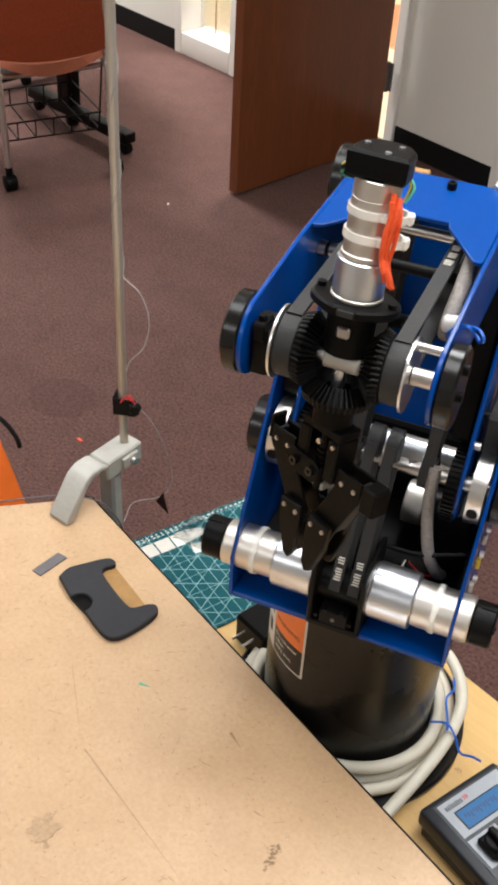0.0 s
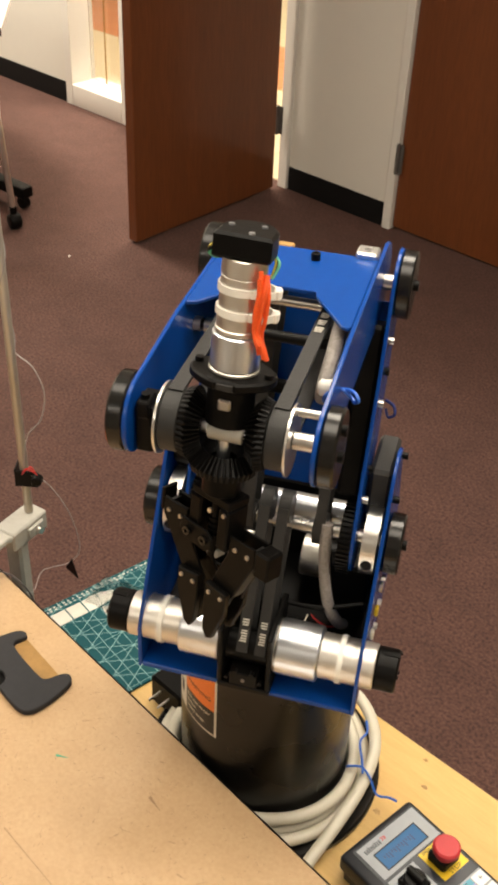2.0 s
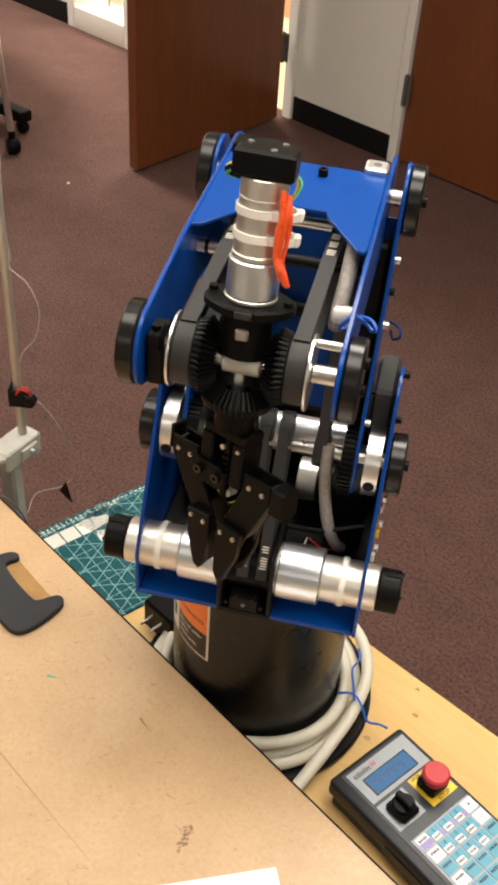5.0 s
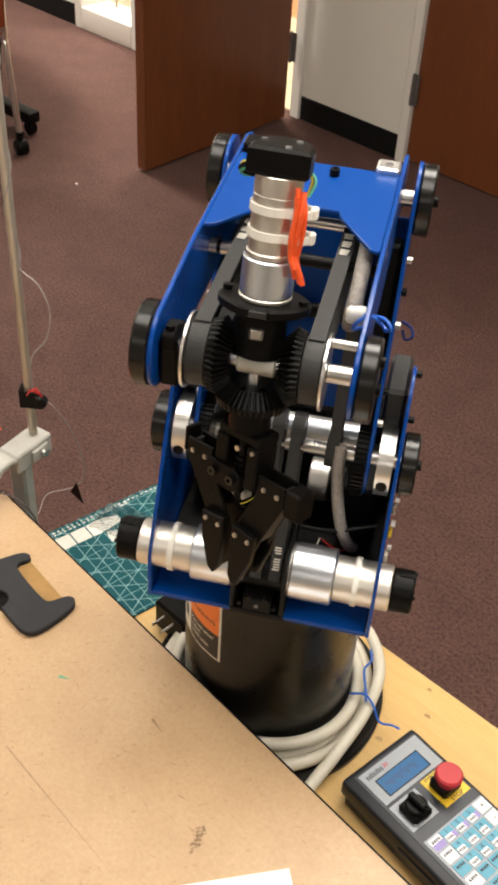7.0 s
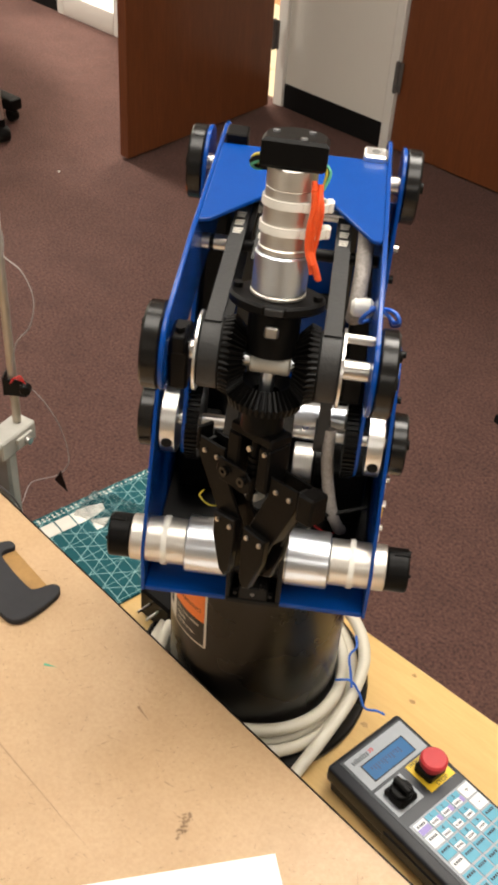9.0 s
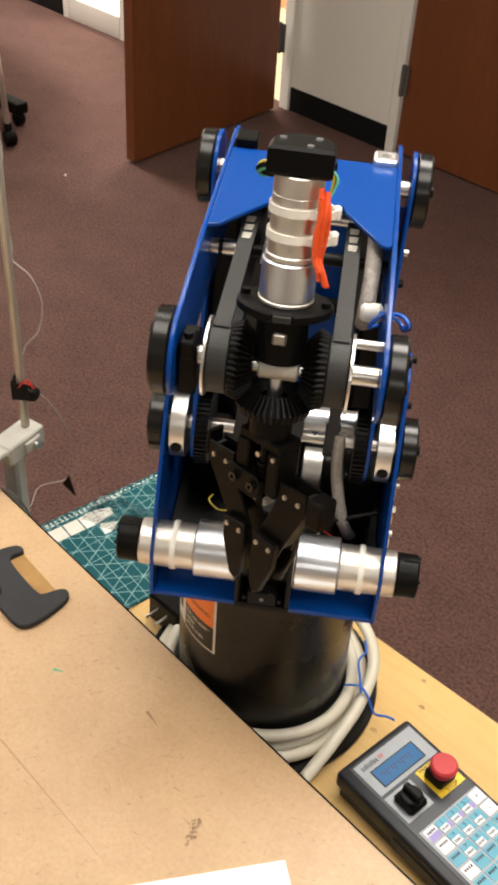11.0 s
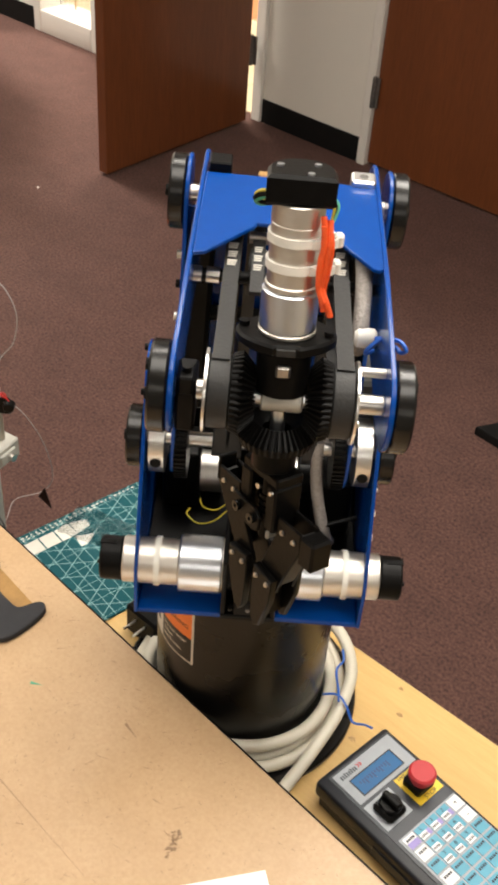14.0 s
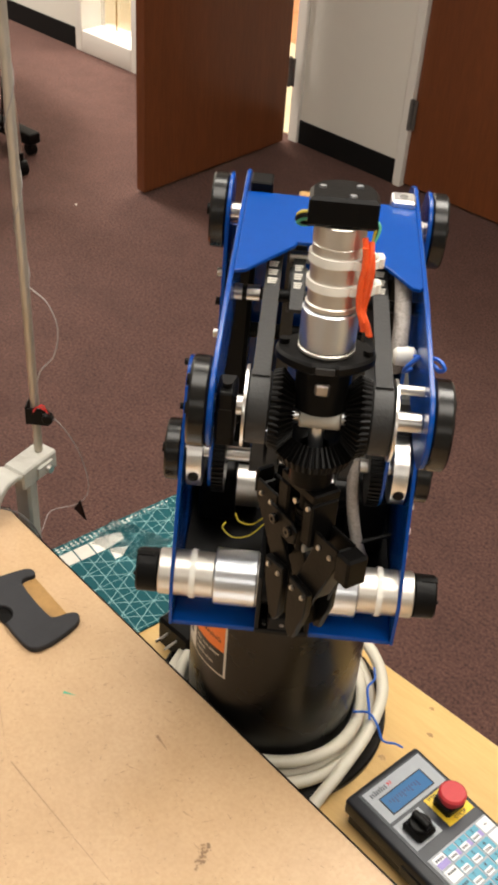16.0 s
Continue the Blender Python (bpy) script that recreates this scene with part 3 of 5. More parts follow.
part("winding", make(tube, [(0.0056 * math.cos(k * 0.7), 0.0056 * math.sin(k * 0.7), 1.244 + 0.011 * k) for k in range(60)], 0.0006, 6, 3), CLEARWIRE, ln)
part("tail", make(tube, [(0.012, -0.002, 1.09), (0.028, 0.010, 1.08), (0.036, 0.03, 1.03), (0.03, 0.045, 0.965), (0.02, 0.035, 0.94), (0.0, 0.01, 0.93), (0.02, -0.02, 0.93), (0.03, -0.045, 0.955)], 0.0005, 6), CLEARWIRE, ln)
part("flag", make(slab, [(0.015, 0.93), (0.038, 0.926), (0.028, 0.952)], 0.033, 0.034, "y"), BLACK, ln, "small black tape flag")
tagged(part("grey_lead", make(tube, [(-0.860, 0.440, TZ - 0.004), (-0.842, 0.462, TZ + 0.003), (-0.812, 0.5115, TZ + 0.006), (-0.787, 0.5380, TZ + 0.008), (-0.768, 0.5520, TZ + 0.005), (-0.756, 0.5590, TZ - 0.006), (-0.752, 0.5680, TZ - 0.030), (-0.750, 0.5750, BZ + 0.008)], 0.0009, 6), STRIP), "thin grey lead looping over the board corner", "cable")

# ---- teach pendant ----
tp = thing("teach_pendant", "dark grey robot teach pendant with display and red stop button", "controller", pose(-0.291, 0.6135, BZ, 0, 0, -6.8))
# local x along its length, y across; the origin at the middle of its short end
LP, WP = 0.215, 0.0956
part("case", many((box, (0, LP, -WP / 2, WP / 2, 0.016, 0.036, 0.004), {}), (box, (0.004, LP - 0.004, -WP / 2 + 0.003, WP / 2 - 0.003, 0.0005, 0.0165, 0.003), {})), PENDANT, tp, "dark grey plastic case")
part("face", make(box, 0.006, LP - 0.008, -0.0365, 0.0435, 0.0361, 0.0366, 0), OVERLAY, tp, "dark face foil")
part("display_panel", make(box, 0.008, 0.0445, -0.0335, 0.042, 0.0367, 0.0371), GREY, tp, "light grey display panel")
part("display", make(box, 0.0215, 0.0395, -0.0232, 0.0295, 0.0372, 0.0375), LCD, tp, "blue liquid crystal display")
bm = bmesh.new()
for k in range(12):
    box(bm, 0.027, 0.030 + 0.002 * (k % 3), -0.018 + k * 0.0032, -0.0162 + k * 0.0032, 0.0376, 0.0378)
part("display_text", bm, LCDTEXT, tp, "dim unreadable display characters")
part("display_frame", many((box, (0.0205, 0.0215, -0.0242, 0.0305, 0.0372, 0.038), {}), (box, (0.0395, 0.0405, -0.0242, 0.0305, 0.0372, 0.038), {}), (box, (0.0215, 0.0395, -0.0242, -0.0232, 0.0372, 0.038), {}), (box, (0.0215, 0.0395, 0.0295, 0.0305, 0.0372, 0.038), {})), PENDANT, tp)
bm = bmesh.new()
for k in range(8):
    box(bm, 0.0125 - 0.001 * (k % 3 == 2), 0.0168, -0.0285 + k * 0.0026, -0.0270 + k * 0.0026, 0.0372, 0.0374)
part("maker_mark", bm, OVERLAY, tp, "plain dark maker's mark bars")
bm = bmesh.new()
for k in range(2):
    slab(bm, [(0.0118, -0.0070 + k * 0.003), (0.0118, -0.0055 + k * 0.003), (0.0138, -0.0040 + k * 0.003), (0.0158, -0.0055 + k * 0.003), (0.0158, -0.0070 + k * 0.003), (0.0138, -0.0055 + k * 0.003)], 0.0372, 0.0374)
part("maker_sign", bm, REDBTN, tp, "small red arrow shapes")
part("knob_panel", make(box, 0.048, 0.0785, -0.0335, 0.0, 0.0367, 0.0371), GREY, tp, "light grey switch panel")
part("switch_base", make(box, 0.0525, 0.0765, -0.029, -0.005, 0.0372, 0.0445, 0.003), BLACK, tp, "square black rotary switch base")
part("switch_knob", many((cyl, ((0.0645, -0.017), 0.0105, 0.0446, 0.050), {"seg": 28, "bevel": 0.001}), (box, (0.0545, 0.0745, -0.0205, -0.0135, 0.0495, 0.057, 0.0015), {})), BLACK, tp, "black rotary knob")
part("stop_plate", make(box, 0.0468, 0.0802, 0.0085, 0.0412, 0.0367, 0.0372), YELLOW, tp, "yellow emergency stop label")
words("stop_text", "STOP", 0.0062, INK, tp, pose(0.0775, 0.026, 0.0374, 0, 0, 90))
words("stop_text", "EMERGENCY", 0.0043, INK, tp, pose(0.0492, 0.024, 0.0374, 0, 0, 90))
part("stop_base", make(box, 0.0535, 0.0745, 0.0115, 0.0345, 0.0373, 0.049, 0.002), BLACK, tp)
part("stop_button", many((cyl, ((0.066, 0.0215), 0.009, 0.0491, 0.055), {"seg": 28}), (cyl, ((0.066, 0.0215), 0.0128, 0.0551, 0.0635), {"seg": 40, "bevel": 0.0018})), REDBTN, tp, "red mushroom stop button")
part("keypad_panel", make(box, 0.0905, LP - 0.012, -0.033, 0.0432, 0.0367, 0.0370), GREY, tp, "grey keypad ground")
names = [["JOINTS", "1", "2", "3", "+"], ["CLR", "4", "5", "6", "-"], ["RUN", "7", "8", "9", "SPD"], ["CONT", "ABRT", "0", "OPEN", "ENT"], ["GRP", "MOVE", "REC", "DEL", "ESC"], ["A", "B", "C", "D", "F1"], ["G", "H", "I", "K", "F2"]]
for i, rowk in enumerate(names):
    for j, txt in enumerate(rowk):
        x0, y0 = 0.0925 + i * 0.0145, -0.0305 + j * 0.0149
        number = j in (1, 2, 3) and i < 3
        keym = KEYWHITE if (j == 4 and i < 2) or (i == 3 and j == 0) or (number is False and j == 0 and i < 2) else KEYBLUE
        key = part("key", make(box, x0, x0 + 0.0122, y0, y0 + 0.0132, 0.0372, 0.0377), keym, tp, "white key" if keym is KEYWHITE else "cyan key")
        if number:
            part("key_band", make(box, x0 + 0.0062, x0 + 0.0122, y0 + 0.0003, y0 + 0.0093, 0.03775, 0.03785), KEYWHITE, key)
            if i == 0:
                part("key_band", make(box, x0 + 0.0062, x0 + 0.0122, y0 + 0.0093, y0 + 0.0132, 0.03775, 0.03785), KEYPURPLE, key, "violet key corner")
            words("key_text", txt, 0.0055, INK, key, pose(x0 + 0.0032, y0 + 0.006, 0.0379, 0, 0, 90))
            bm = bmesh.new()
            for k in range(4):
                box(bm, x0 + 0.008, x0 + 0.0105, y0 + 0.0015 + k * 0.0019, y0 + 0.0027 + k * 0.0019, 0.03787, 0.03795)
            part("key_print", bm, INK, key)
        elif txt in "+-":
            words("key_text", txt, 0.008, INK, key, pose(x0 + 0.006, y0 + 0.0067, 0.0379, 0, 0, 90))
        else:
            if j == 0 and i == 0:
                part("key_band", make(box, x0 + 0.006, x0 + 0.0122, y0 + 0.0003, y0 + 0.0132, 0.03775, 0.03785), KEYPURPLE, key, "violet key half")
            bm = bmesh.new()
            for k in range(4):
                box(bm, x0 + 0.0025, x0 + 0.005, y0 + 0.002 + k * 0.0026, y0 + 0.0038 + k * 0.0026, 0.0379, 0.038)
            part("key_print", bm, INK, key)
part("side_rib", make(box, 0.075, 0.20, -WP / 2 - 0.0015, -WP / 2 + 0.001, 0.012, 0.026, 0.001), PENDANT, tp)

# ---- the robot arm ----
RX, RY = -0.4356, 0.6163
robot = thing("robot_arm", "blue five-axis training robot arm on a black round base", "robot", pose(RX, RY, BZ))
base = part("base", many((cyl, ((0, 0), 0.121, 0.0, 0.008), {"seg": 64, "bevel": 0.002}), (cyl, ((0, 0), 0.0845, 0.0075, 0.2215), {"seg": 64, "bevel": 0.003})), BASEBLACK, robot, "black powder-coated round base")


def wrapped(bm, a0, a1, z0, z1, r, n=10, lean=0.0):
    """A patch that hugs the base cylinder between two angles, in degrees."""
    rows = []
    for k in range(n + 1):
        a = radians(a0 + (a1 - a0) * k / n)
        rows.append([bm.verts.new((q * math.cos(a), q * math.sin(a), z)) for z, q in ((z0, r), (z1, r), (z1, r + 0.0003), (z0, r + 0.0003))])
    for k in range(n):
        for c in range(4):
            bm.faces.new((rows[k][c], rows[k + 1][c], rows[k + 1][(c + 1) % 4], rows[k][(c + 1) % 4]))
    bm.faces.new(rows[0])
    bm.faces.new(rows[-1][::-1])


LA, LB = -127, -83
part("warning_label", make(wrapped, LA, LB, 0.122, 0.204, 0.0846), LABELWHITE, base, "worn warning label with an orange band")
part("label_orange", make(wrapped, LA + 14, LB - 1.5, 0.1565, 0.200, 0.0850), LABELORANGE, base, "orange label band")
part("label_ground", make(wrapped, LA + 14, LB - 1.5, 0.1245, 0.1560, 0.0850), BASEBLACK, base, "black label field")
for text, size, zt, ink in (("WARNING", 0.0072, 0.170, INK), ("Do not enter", 0.0062, 0.1495, LABELWHITE), ("robot", 0.0062, 0.1420, LABELWHITE), ("work area.", 0.0062, 0.1345, LABELWHITE)):
    wt = words("label_print", text, size, ink, base, Matrix.Identity(4))
    left = min(v.co.x for v in wt.data.vertices)
    for v in wt.data.vertices:
        a = radians(LA + 16.5) + (v.co.x - left) / 0.0854
        q = 0.0853 + v.co.z
        v.co = (q * math.cos(a), q * math.sin(a), zt + v.co.y)
bm = bmesh.new()
wrapped(bm, LA + 3, LA + 11, 0.165, 0.195, 0.0850, 5)
wrapped(bm, LA + 5, LA + 9, 0.138, 0.153, 0.0850, 5)
part("label_picture", bm, INK, base, "plain dark pictogram shapes")

# waist: turns on the base
WZ = 0.2365
waist = part("waist_plate", make(box, -0.095, 0.102, -0.0908, 0.0908, WZ - 0.012, WZ - 0.007, 0.001), BLUE, robot, "blue enamel floor plate")
SX, SZ = 0.0213, 0.3481
front = [(0.102, WZ - 0.012), (0.102, WZ + 0.032), (0.050, 0.362)] + arc(0.0, 0.392, 0.03, 20, 150, 8) + [(-0.075, 0.30), (-0.095, WZ + 0.02), (-0.095, WZ - 0.012)]
for s, y0 in ((-1, -0.0939), (1, 0.0909)):
    part("side_plate", make(slab, front, y0, y0 + 0.003, "y", 0.0006), BLUE, waist, "blue enamel side plate")
    d0, d1 = (y0 - 0.0135, y0 - 0.0005) if s < 0 else (y0 + 0.0035, y0 + 0.0165)
    part("bearing_cap", make(cyl, (SX, SZ), 0.0255, d0, d1, "y", 40, 0.0015), GLOSSBLACK, waist, "black ribbed bearing cap")
    part("bolt", make(cyl, (SX, SZ), 0.0045, d0 - 0.0035 if s < 0 else d1, d0 if s < 0 else d1 + 0.0035, "y", 12), BLACK, waist)
    # buffer block behind the plate's top
    b0, b1 = (y0 + 0.004, y0 + 0.019) if s < 0 else (y0 - 0.016, y0 - 0.001)
    if s > 0:
        part("buffer_block", make(box, -0.042, 0.012, 0.0728, 0.0905, 0.362, 0.410, 0.003), RUBBER, waist, "dark grey buffer block")
        for k in range(3):
            part("connector", make(box, 0.052 - 0.012 * k, 0.058 - 0.012 * k, 0.0942, 0.0975, 0.270 + 0.016 * k, 0.279 + 0.016 * k, 0.0008), (CABLE, YELLOW, ALU)[k], waist, "small wire connector")
    else:
        part("buffer_block", make(cyl, (-0.005, 0.392), 0.022, b0, b1, "y", 32, 0.002), BLACK, waist)
    for k in (-0.012, 0.014):
        part("bolt", make(cyl, (-0.005 + k, 0.397 - k), 0.003, y0 - 0.005 if s < 0 else y0 + 0.003, y0 if s < 0 else y0 + 0.008, "y", 10), BLACK, waist)
    # drive motor: gearbox, can, encoder
    mz, mx = 0.265, 0.0805

    def yy(a, b):
        return (min(s * a, s * b), max(s * a, s * b))
    part("gearbox", make(cyl, (mx, mz), 0.0234, *yy(0.0235, 0.0585), "y", 48, 0.001), ZINC, waist, "bright zinc gearbox can")
    part("gear_face", make(cyl, (mx, mz), 0.0222, *yy(0.0215, 0.0234), "y", 40), CAN, waist)
    part("motor", make(cyl, (mx, mz), 0.0191, *yy(0.0586, 0.1045), "y", 48, 0.001), CAN, waist, "plain steel motor can")
    part("encoder", many((cyl, ((mx, mz), 0.0180, *yy(0.1046, 0.1228), "y"), {"seg": 40, "bevel": 0.0015}), (box, (mx - 0.002, mx + 0.002, *yy(0.110, 0.1230), mz + 0.0170, mz + 0.0186), {})), BLACK, waist, "black encoder cap")
    part("cable_tie", make(ring, (mx, mz), 0.0192, 0.0204, *yy(0.074, 0.0785), "y", 48), WHITEPL, waist, "white nylon cable tie")
    for k in range(3):
        a = radians(100 * k + 30)
        part("screw", make(cyl, (mx + 0.015 * math.cos(a), mz + 0.015 * math.sin(a)), 0.0016, *yy(0.1228, 0.1242), "y", 10), BLACK, waist)
    # hub on the shoulder shaft
    part("hub", many((ring, ((SX, SZ), 0.0065, 0.0288, *yy(0.0765, 0.0885), "y"), {"seg": 40})), ALU, waist, "machined aluminium clamp hub")
    part("hub_screw", make(cyl, (s * 0.0825, SZ - 0.004), 0.0045, SX + 0.0278, SX + 0.0294, "x", 16), BLACK, waist)
    # toothed wheel inboard of the arm plate
    bm = bmesh.new()
    cyl(bm, (SX, SZ), 0.0305, *yy(0.058, 0.068), "y", 60)
    for k in range(48):
        a = 2 * math.pi * k / 48
        m = Matrix.Translation((SX + 0.031 * math.cos(a), 0, SZ + 0.031 * math.sin(a))) @ Matrix.Rotation(-a, 4, "Y")
        box(bm, -0.0015, 0.0015, *yy(0.058, 0.068), -0.0009, 0.0009, 0, m)
    part("gear_wheel", bm, BLACK, waist, "black toothed wheel")
part("shaft", make(cyl, (SX, SZ), 0.006, -0.0943, 0.0943, "y", 24), STEEL, waist, "steel shoulder shaft")
part("gear_bracket", many((box, (0.052, 0.108, -0.0225, 0.0225, WZ - 0.0065, WZ - 0.001, 0.001), {}), (box, (0.05, 0.108, -0.0225, -0.0185, WZ - 0.0008, 0.296, 0.001), {}), (box, (0.05, 0.108, 0.0185, 0.0225, WZ - 0.0008, 0.296, 0.001), {}), (box, (0.05, 0.058, -0.0185, 0.0185, WZ - 0.0008, 0.29, 0.001), {})), BLACK, waist, "black motor bracket")
part("worm_block", many((cyl, ((0.085, 0.262), 0.014, -0.018, 0.018, "y"), {"seg": 30}), (box, (0.06, 0.108, -0.012, 0.012, 0.236, 0.25, 0.001), {})), BLACK, waist)
for k in range(5):
    part("screw", make(cyl, (-0.0145 + 0.0072 * k, 0.243 + 0.008 * (k % 2)), 0.0018, 0.104, 0.1088, "x", 10), BLACK if k != 2 else BRASS, waist)
# timing belts from the motors to the shoulder
for yb in (0.0115, -0.004):
    bm = bmesh.new()
    bx0, bz0, bx1, bz1 = 0.088, 0.262, 0.03, 0.372
    d = Vector((bx1 - bx0, 0, bz1 - bz0)).normalized()
    nrm = Vector((d.z, 0, -d.x)) * 0.0145
    for sgn in (1, -1):
        p, q = Vector((bx0, 0, bz0)) + sgn * nrm, Vector((bx1, 0, bz1)) + sgn * nrm
        t = nrm.normalized() * 0.001
        slab(bm, [((p - t).x, (p - t).z), ((p + t).x, (p + t).z), ((q + t).x, (q + t).z), ((q - t).x, (q - t).z)], yb - 0.0045, yb + 0.0045, "y")
    cyl(bm, (bx1, bz1), 0.0135, yb - 0.005, yb + 0.005, "y", 28)
    belt = part("timing_belt", bm, RUBBER, waist, "black toothed timing belt")
    bm = bmesh.new()
    for k in range(8):
        p = Vector((bx0, 0, bz0)) + nrm * 1.09 + d * (0.010 + 0.0022 * k + 0.003 * (k > 4))
        box(bm, -0.0002, 0.0002, -0.0028 + 0.0004 * (k % 3), 0.0028, -0.0005, 0.0005, 0, Matrix.Translation((p.x, yb, p.z)) @ Matrix.Rotation(math.atan2(d.x, d.z), 4, "Y"))
    part("belt_print", bm, LABELWHITE, waist, "pale unreadable belt print")
# motors that lie behind, seen under the arm
for y0, y1, x0, z0 in ((-0.062, -0.028, -0.035, 0.266), (-0.04, 0.062, -0.02, 0.332), (0.018, 0.036, -0.03, 0.27)):
    part("rear_motor", make(cyl, (x0, z0), 0.019 if y1 - y0 < 0.05 else 0.0125, y0, y1, "y", 36, 0.001), ZINC if y1 - y0 > 0.05 else CAN, waist, "bright cylindrical motor can")
part("rear_encoder", make(cyl, (-0.03, 0.27), 0.0185, 0.0365, 0.060, "y", 30, 0.001), BLACK, waist)
part("rear_wall", make(box, -0.094, -0.062, -0.092, 0.092, WZ - 0.006, 0.325, 0.003), BLACK, waist, "dark rear cover")
# shade on the blue floor behind the motors, laid in as a black sheet
part("drive_tray", make(box, -0.0615, 0.05, -0.0905, 0.0905, WZ - 0.0065, WZ + 0.004, 0.001), BLACK, waist, "black sheet for the shade on the blue floor")
# added black blocks that keep the waist's inside as dark as deep shade
for s0, xe in ((-0.083, -0.012), (0.050, 0.012)):
    part("drive_case", make(box, -0.055, xe, s0, s0 + 0.033, WZ + 0.0045, 0.302, 0.004), BLACK, waist, "added black block that darkens the waist's inside")
for pts, mm, lab in (([(0.012, -0.056, 0.262), (0.022, -0.058, 0.264), (0.030, -0.048, 0.262), (0.030, -0.034, 0.266), (0.022, -0.022, 0.274)], YELLOWWIRE, "yellow wire"),
                     ([(0.010, -0.048, 0.272), (0.018, -0.044, 0.270), (0.022, -0.032, 0.272), (0.018, -0.020, 0.282)], YELLOWWIRE, "thin yellow wire"),
                     ([(0.03, 0.04, 0.256), (0.04, 0.045, 0.262), (0.042, 0.055, 0.258), (0.03, 0.066, 0.25)], REDWIRE, "red wire"),
                     ([(0.06, 0.026, 0.262), (0.064, 0.03, 0.272), (0.06, 0.036, 0.268), (0.05, 0.04, 0.276)], CABLE, "pale wire"),
                     ([(0.05, 0.02, 0.285), (0.05, 0.05, 0.287), (0.04, 0.085, 0.292)], BLACK, "black lead")):
    part("wire", make(tube, pts, 0.0007 if lab != "black lead" else 0.002, 6), mm, waist, lab)
for k in range(5):
    part("screw", make(cyl, (0.06 - 0.008 * k, 0.262 + 0.02 * k), 0.0028, 0.0956, 0.0990, "y", 10), STEEL, waist)
part("rear_sleeve", make(tube, [(0.03, 0.046, 0.362), (0.038, 0.047, 0.335), (0.044, 0.051, 0.31), (0.046, 0.057, 0.285), (0.034, 0.064, 0.258), (0.020, 0.067, 0.243)], 0.0050, 12), BRAID, waist, "grey braided cable sleeve")

# upper arm: its space has the shoulder axis at the origin and z along the arm
L1, L2 = 0.2076, 0.2264
uarm = part("upper_arm_tie", make(cyl, (-0.01, 0.11), 0.006, -0.068, 0.068, "y", 20), BLACK, robot, "black cross tie rod")
uo = arc(0, 0, 0.030, 180, 360, 10) + [(0.030, 0.06), (0.022, 0.13)] + arc(0, L1, 0.027, 0, 180, 10) + [(-0.03, 0.13), (-0.036, 0.06)]
for s in (-1, 1):
    y0, y1 = (0.0680, 0.0710) if s > 0 else (-0.0710, -0.0680)
    part("arm_plate", make(slab, uo, y0, y1, "y", 0.0006), BLUE, uarm, "blue enamel arm plate")
    e0, e1 = (0.0712, 0.0825) if s > 0 else (-0.0825, -0.0712)
    part("bearing_cap", make(cyl, (0, L1), 0.0265, e0, e1, "y", 40, 0.0015), GLOSSBLACK, uarm, "black ribbed bearing cap")
    part("bolt", make(cyl, (0, L1), 0.0042, e1 if s > 0 else e0 - 0.0035, e1 + 0.0035 if s > 0 else e0, "y", 12), BLACK, uarm)
    for k, zz in enumerate((0.035, 0.06, 0.115, 0.14, 0.165)):
        part("screw", make(cyl, (0.012 - 0.004 * (k % 2), zz), 0.0032, y1 if s > 0 else y0 - 0.004, y1 + 0.004 if s > 0 else y0, "y", 10), BLACK if k % 2 else STEEL, uarm)
part("elbow_shaft", make(cyl, (0, L1), 0.006, -0.0712, 0.0712, "y", 24), STEEL, uarm, "steel elbow shaft")
for s0 in (-0.0672, 0.0487):
    part("gear_case", make(box, -0.017, 0.013, s0, s0 + 0.0185, 0.035, 0.175, 0.003), BLACK, uarm, "black inner gear case")
part("cross_plate", make(box, -0.022, -0.019, -0.0678, 0.0678, 0.03, 0.19, 0.0005), BLUE, uarm, "blue cross plate")
for yb in (-0.033, -0.021, 0.04):
    bm = bmesh.new()
    for xo in (-0.014, 0.014):
        box(bm, xo - 0.001, xo + 0.001, yb - 0.0045, yb + 0.0045, 0.0, L1, 0)
    cyl(bm, (0, L1), 0.0135, yb - 0.006, yb + 0.006, "y", 28)
    cyl(bm, (0, 0), 0.0135, yb - 0.006, yb + 0.006, "y", 28)
    part("timing_belt", bm, RUBBER, uarm, "black toothed timing belt")
part("blue_wire", make(tube, [(0.01, 0.076, 0.118), (0.016, 0.083, 0.116), (0.020, 0.085, 0.110), (0.014, 0.080, 0.106), (0.012, 0.077, 0.112)], 0.0012, 6), NAVYWIRE, uarm, "loose blue wire ends")

# forearm: the elbow axis at the origin, x along it to the wrist
def bevel_gear(bm, put, teeth=40, r0=0.0138, r1=0.0222, hub=0.008):
    """A toothed cone whose apex is the wrist's centre; put turns radius, angle and depth into a point."""
    n = 4 * teeth
    rings = []
    for r, depth, tall in ((hub, r0 + 0.006, 0), (r0 - 0.002, r0 + 0.003, 0), (r0, r0, 1), (r1, r1, 1), (r1 - 0.001, r1 + 0.0046, 0), (hub, r1 + 0.0046, 0)):
        row = []
        for k in range(n):
            t = tall * (0.0011 if k % 4 in (1, 2) else -0.0011) * r / r1
            row.append(bm.verts.new(put(r + t, 2 * math.pi * k / n, depth - t)))
        rings.append(row)
    for i in range(6):
        lo, hi = rings[i], rings[(i + 1) % 6]
        for k in range(n):
            bm.faces.new((lo[k], lo[(k + 1) % n], hi[(k + 1) % n], hi[k]))


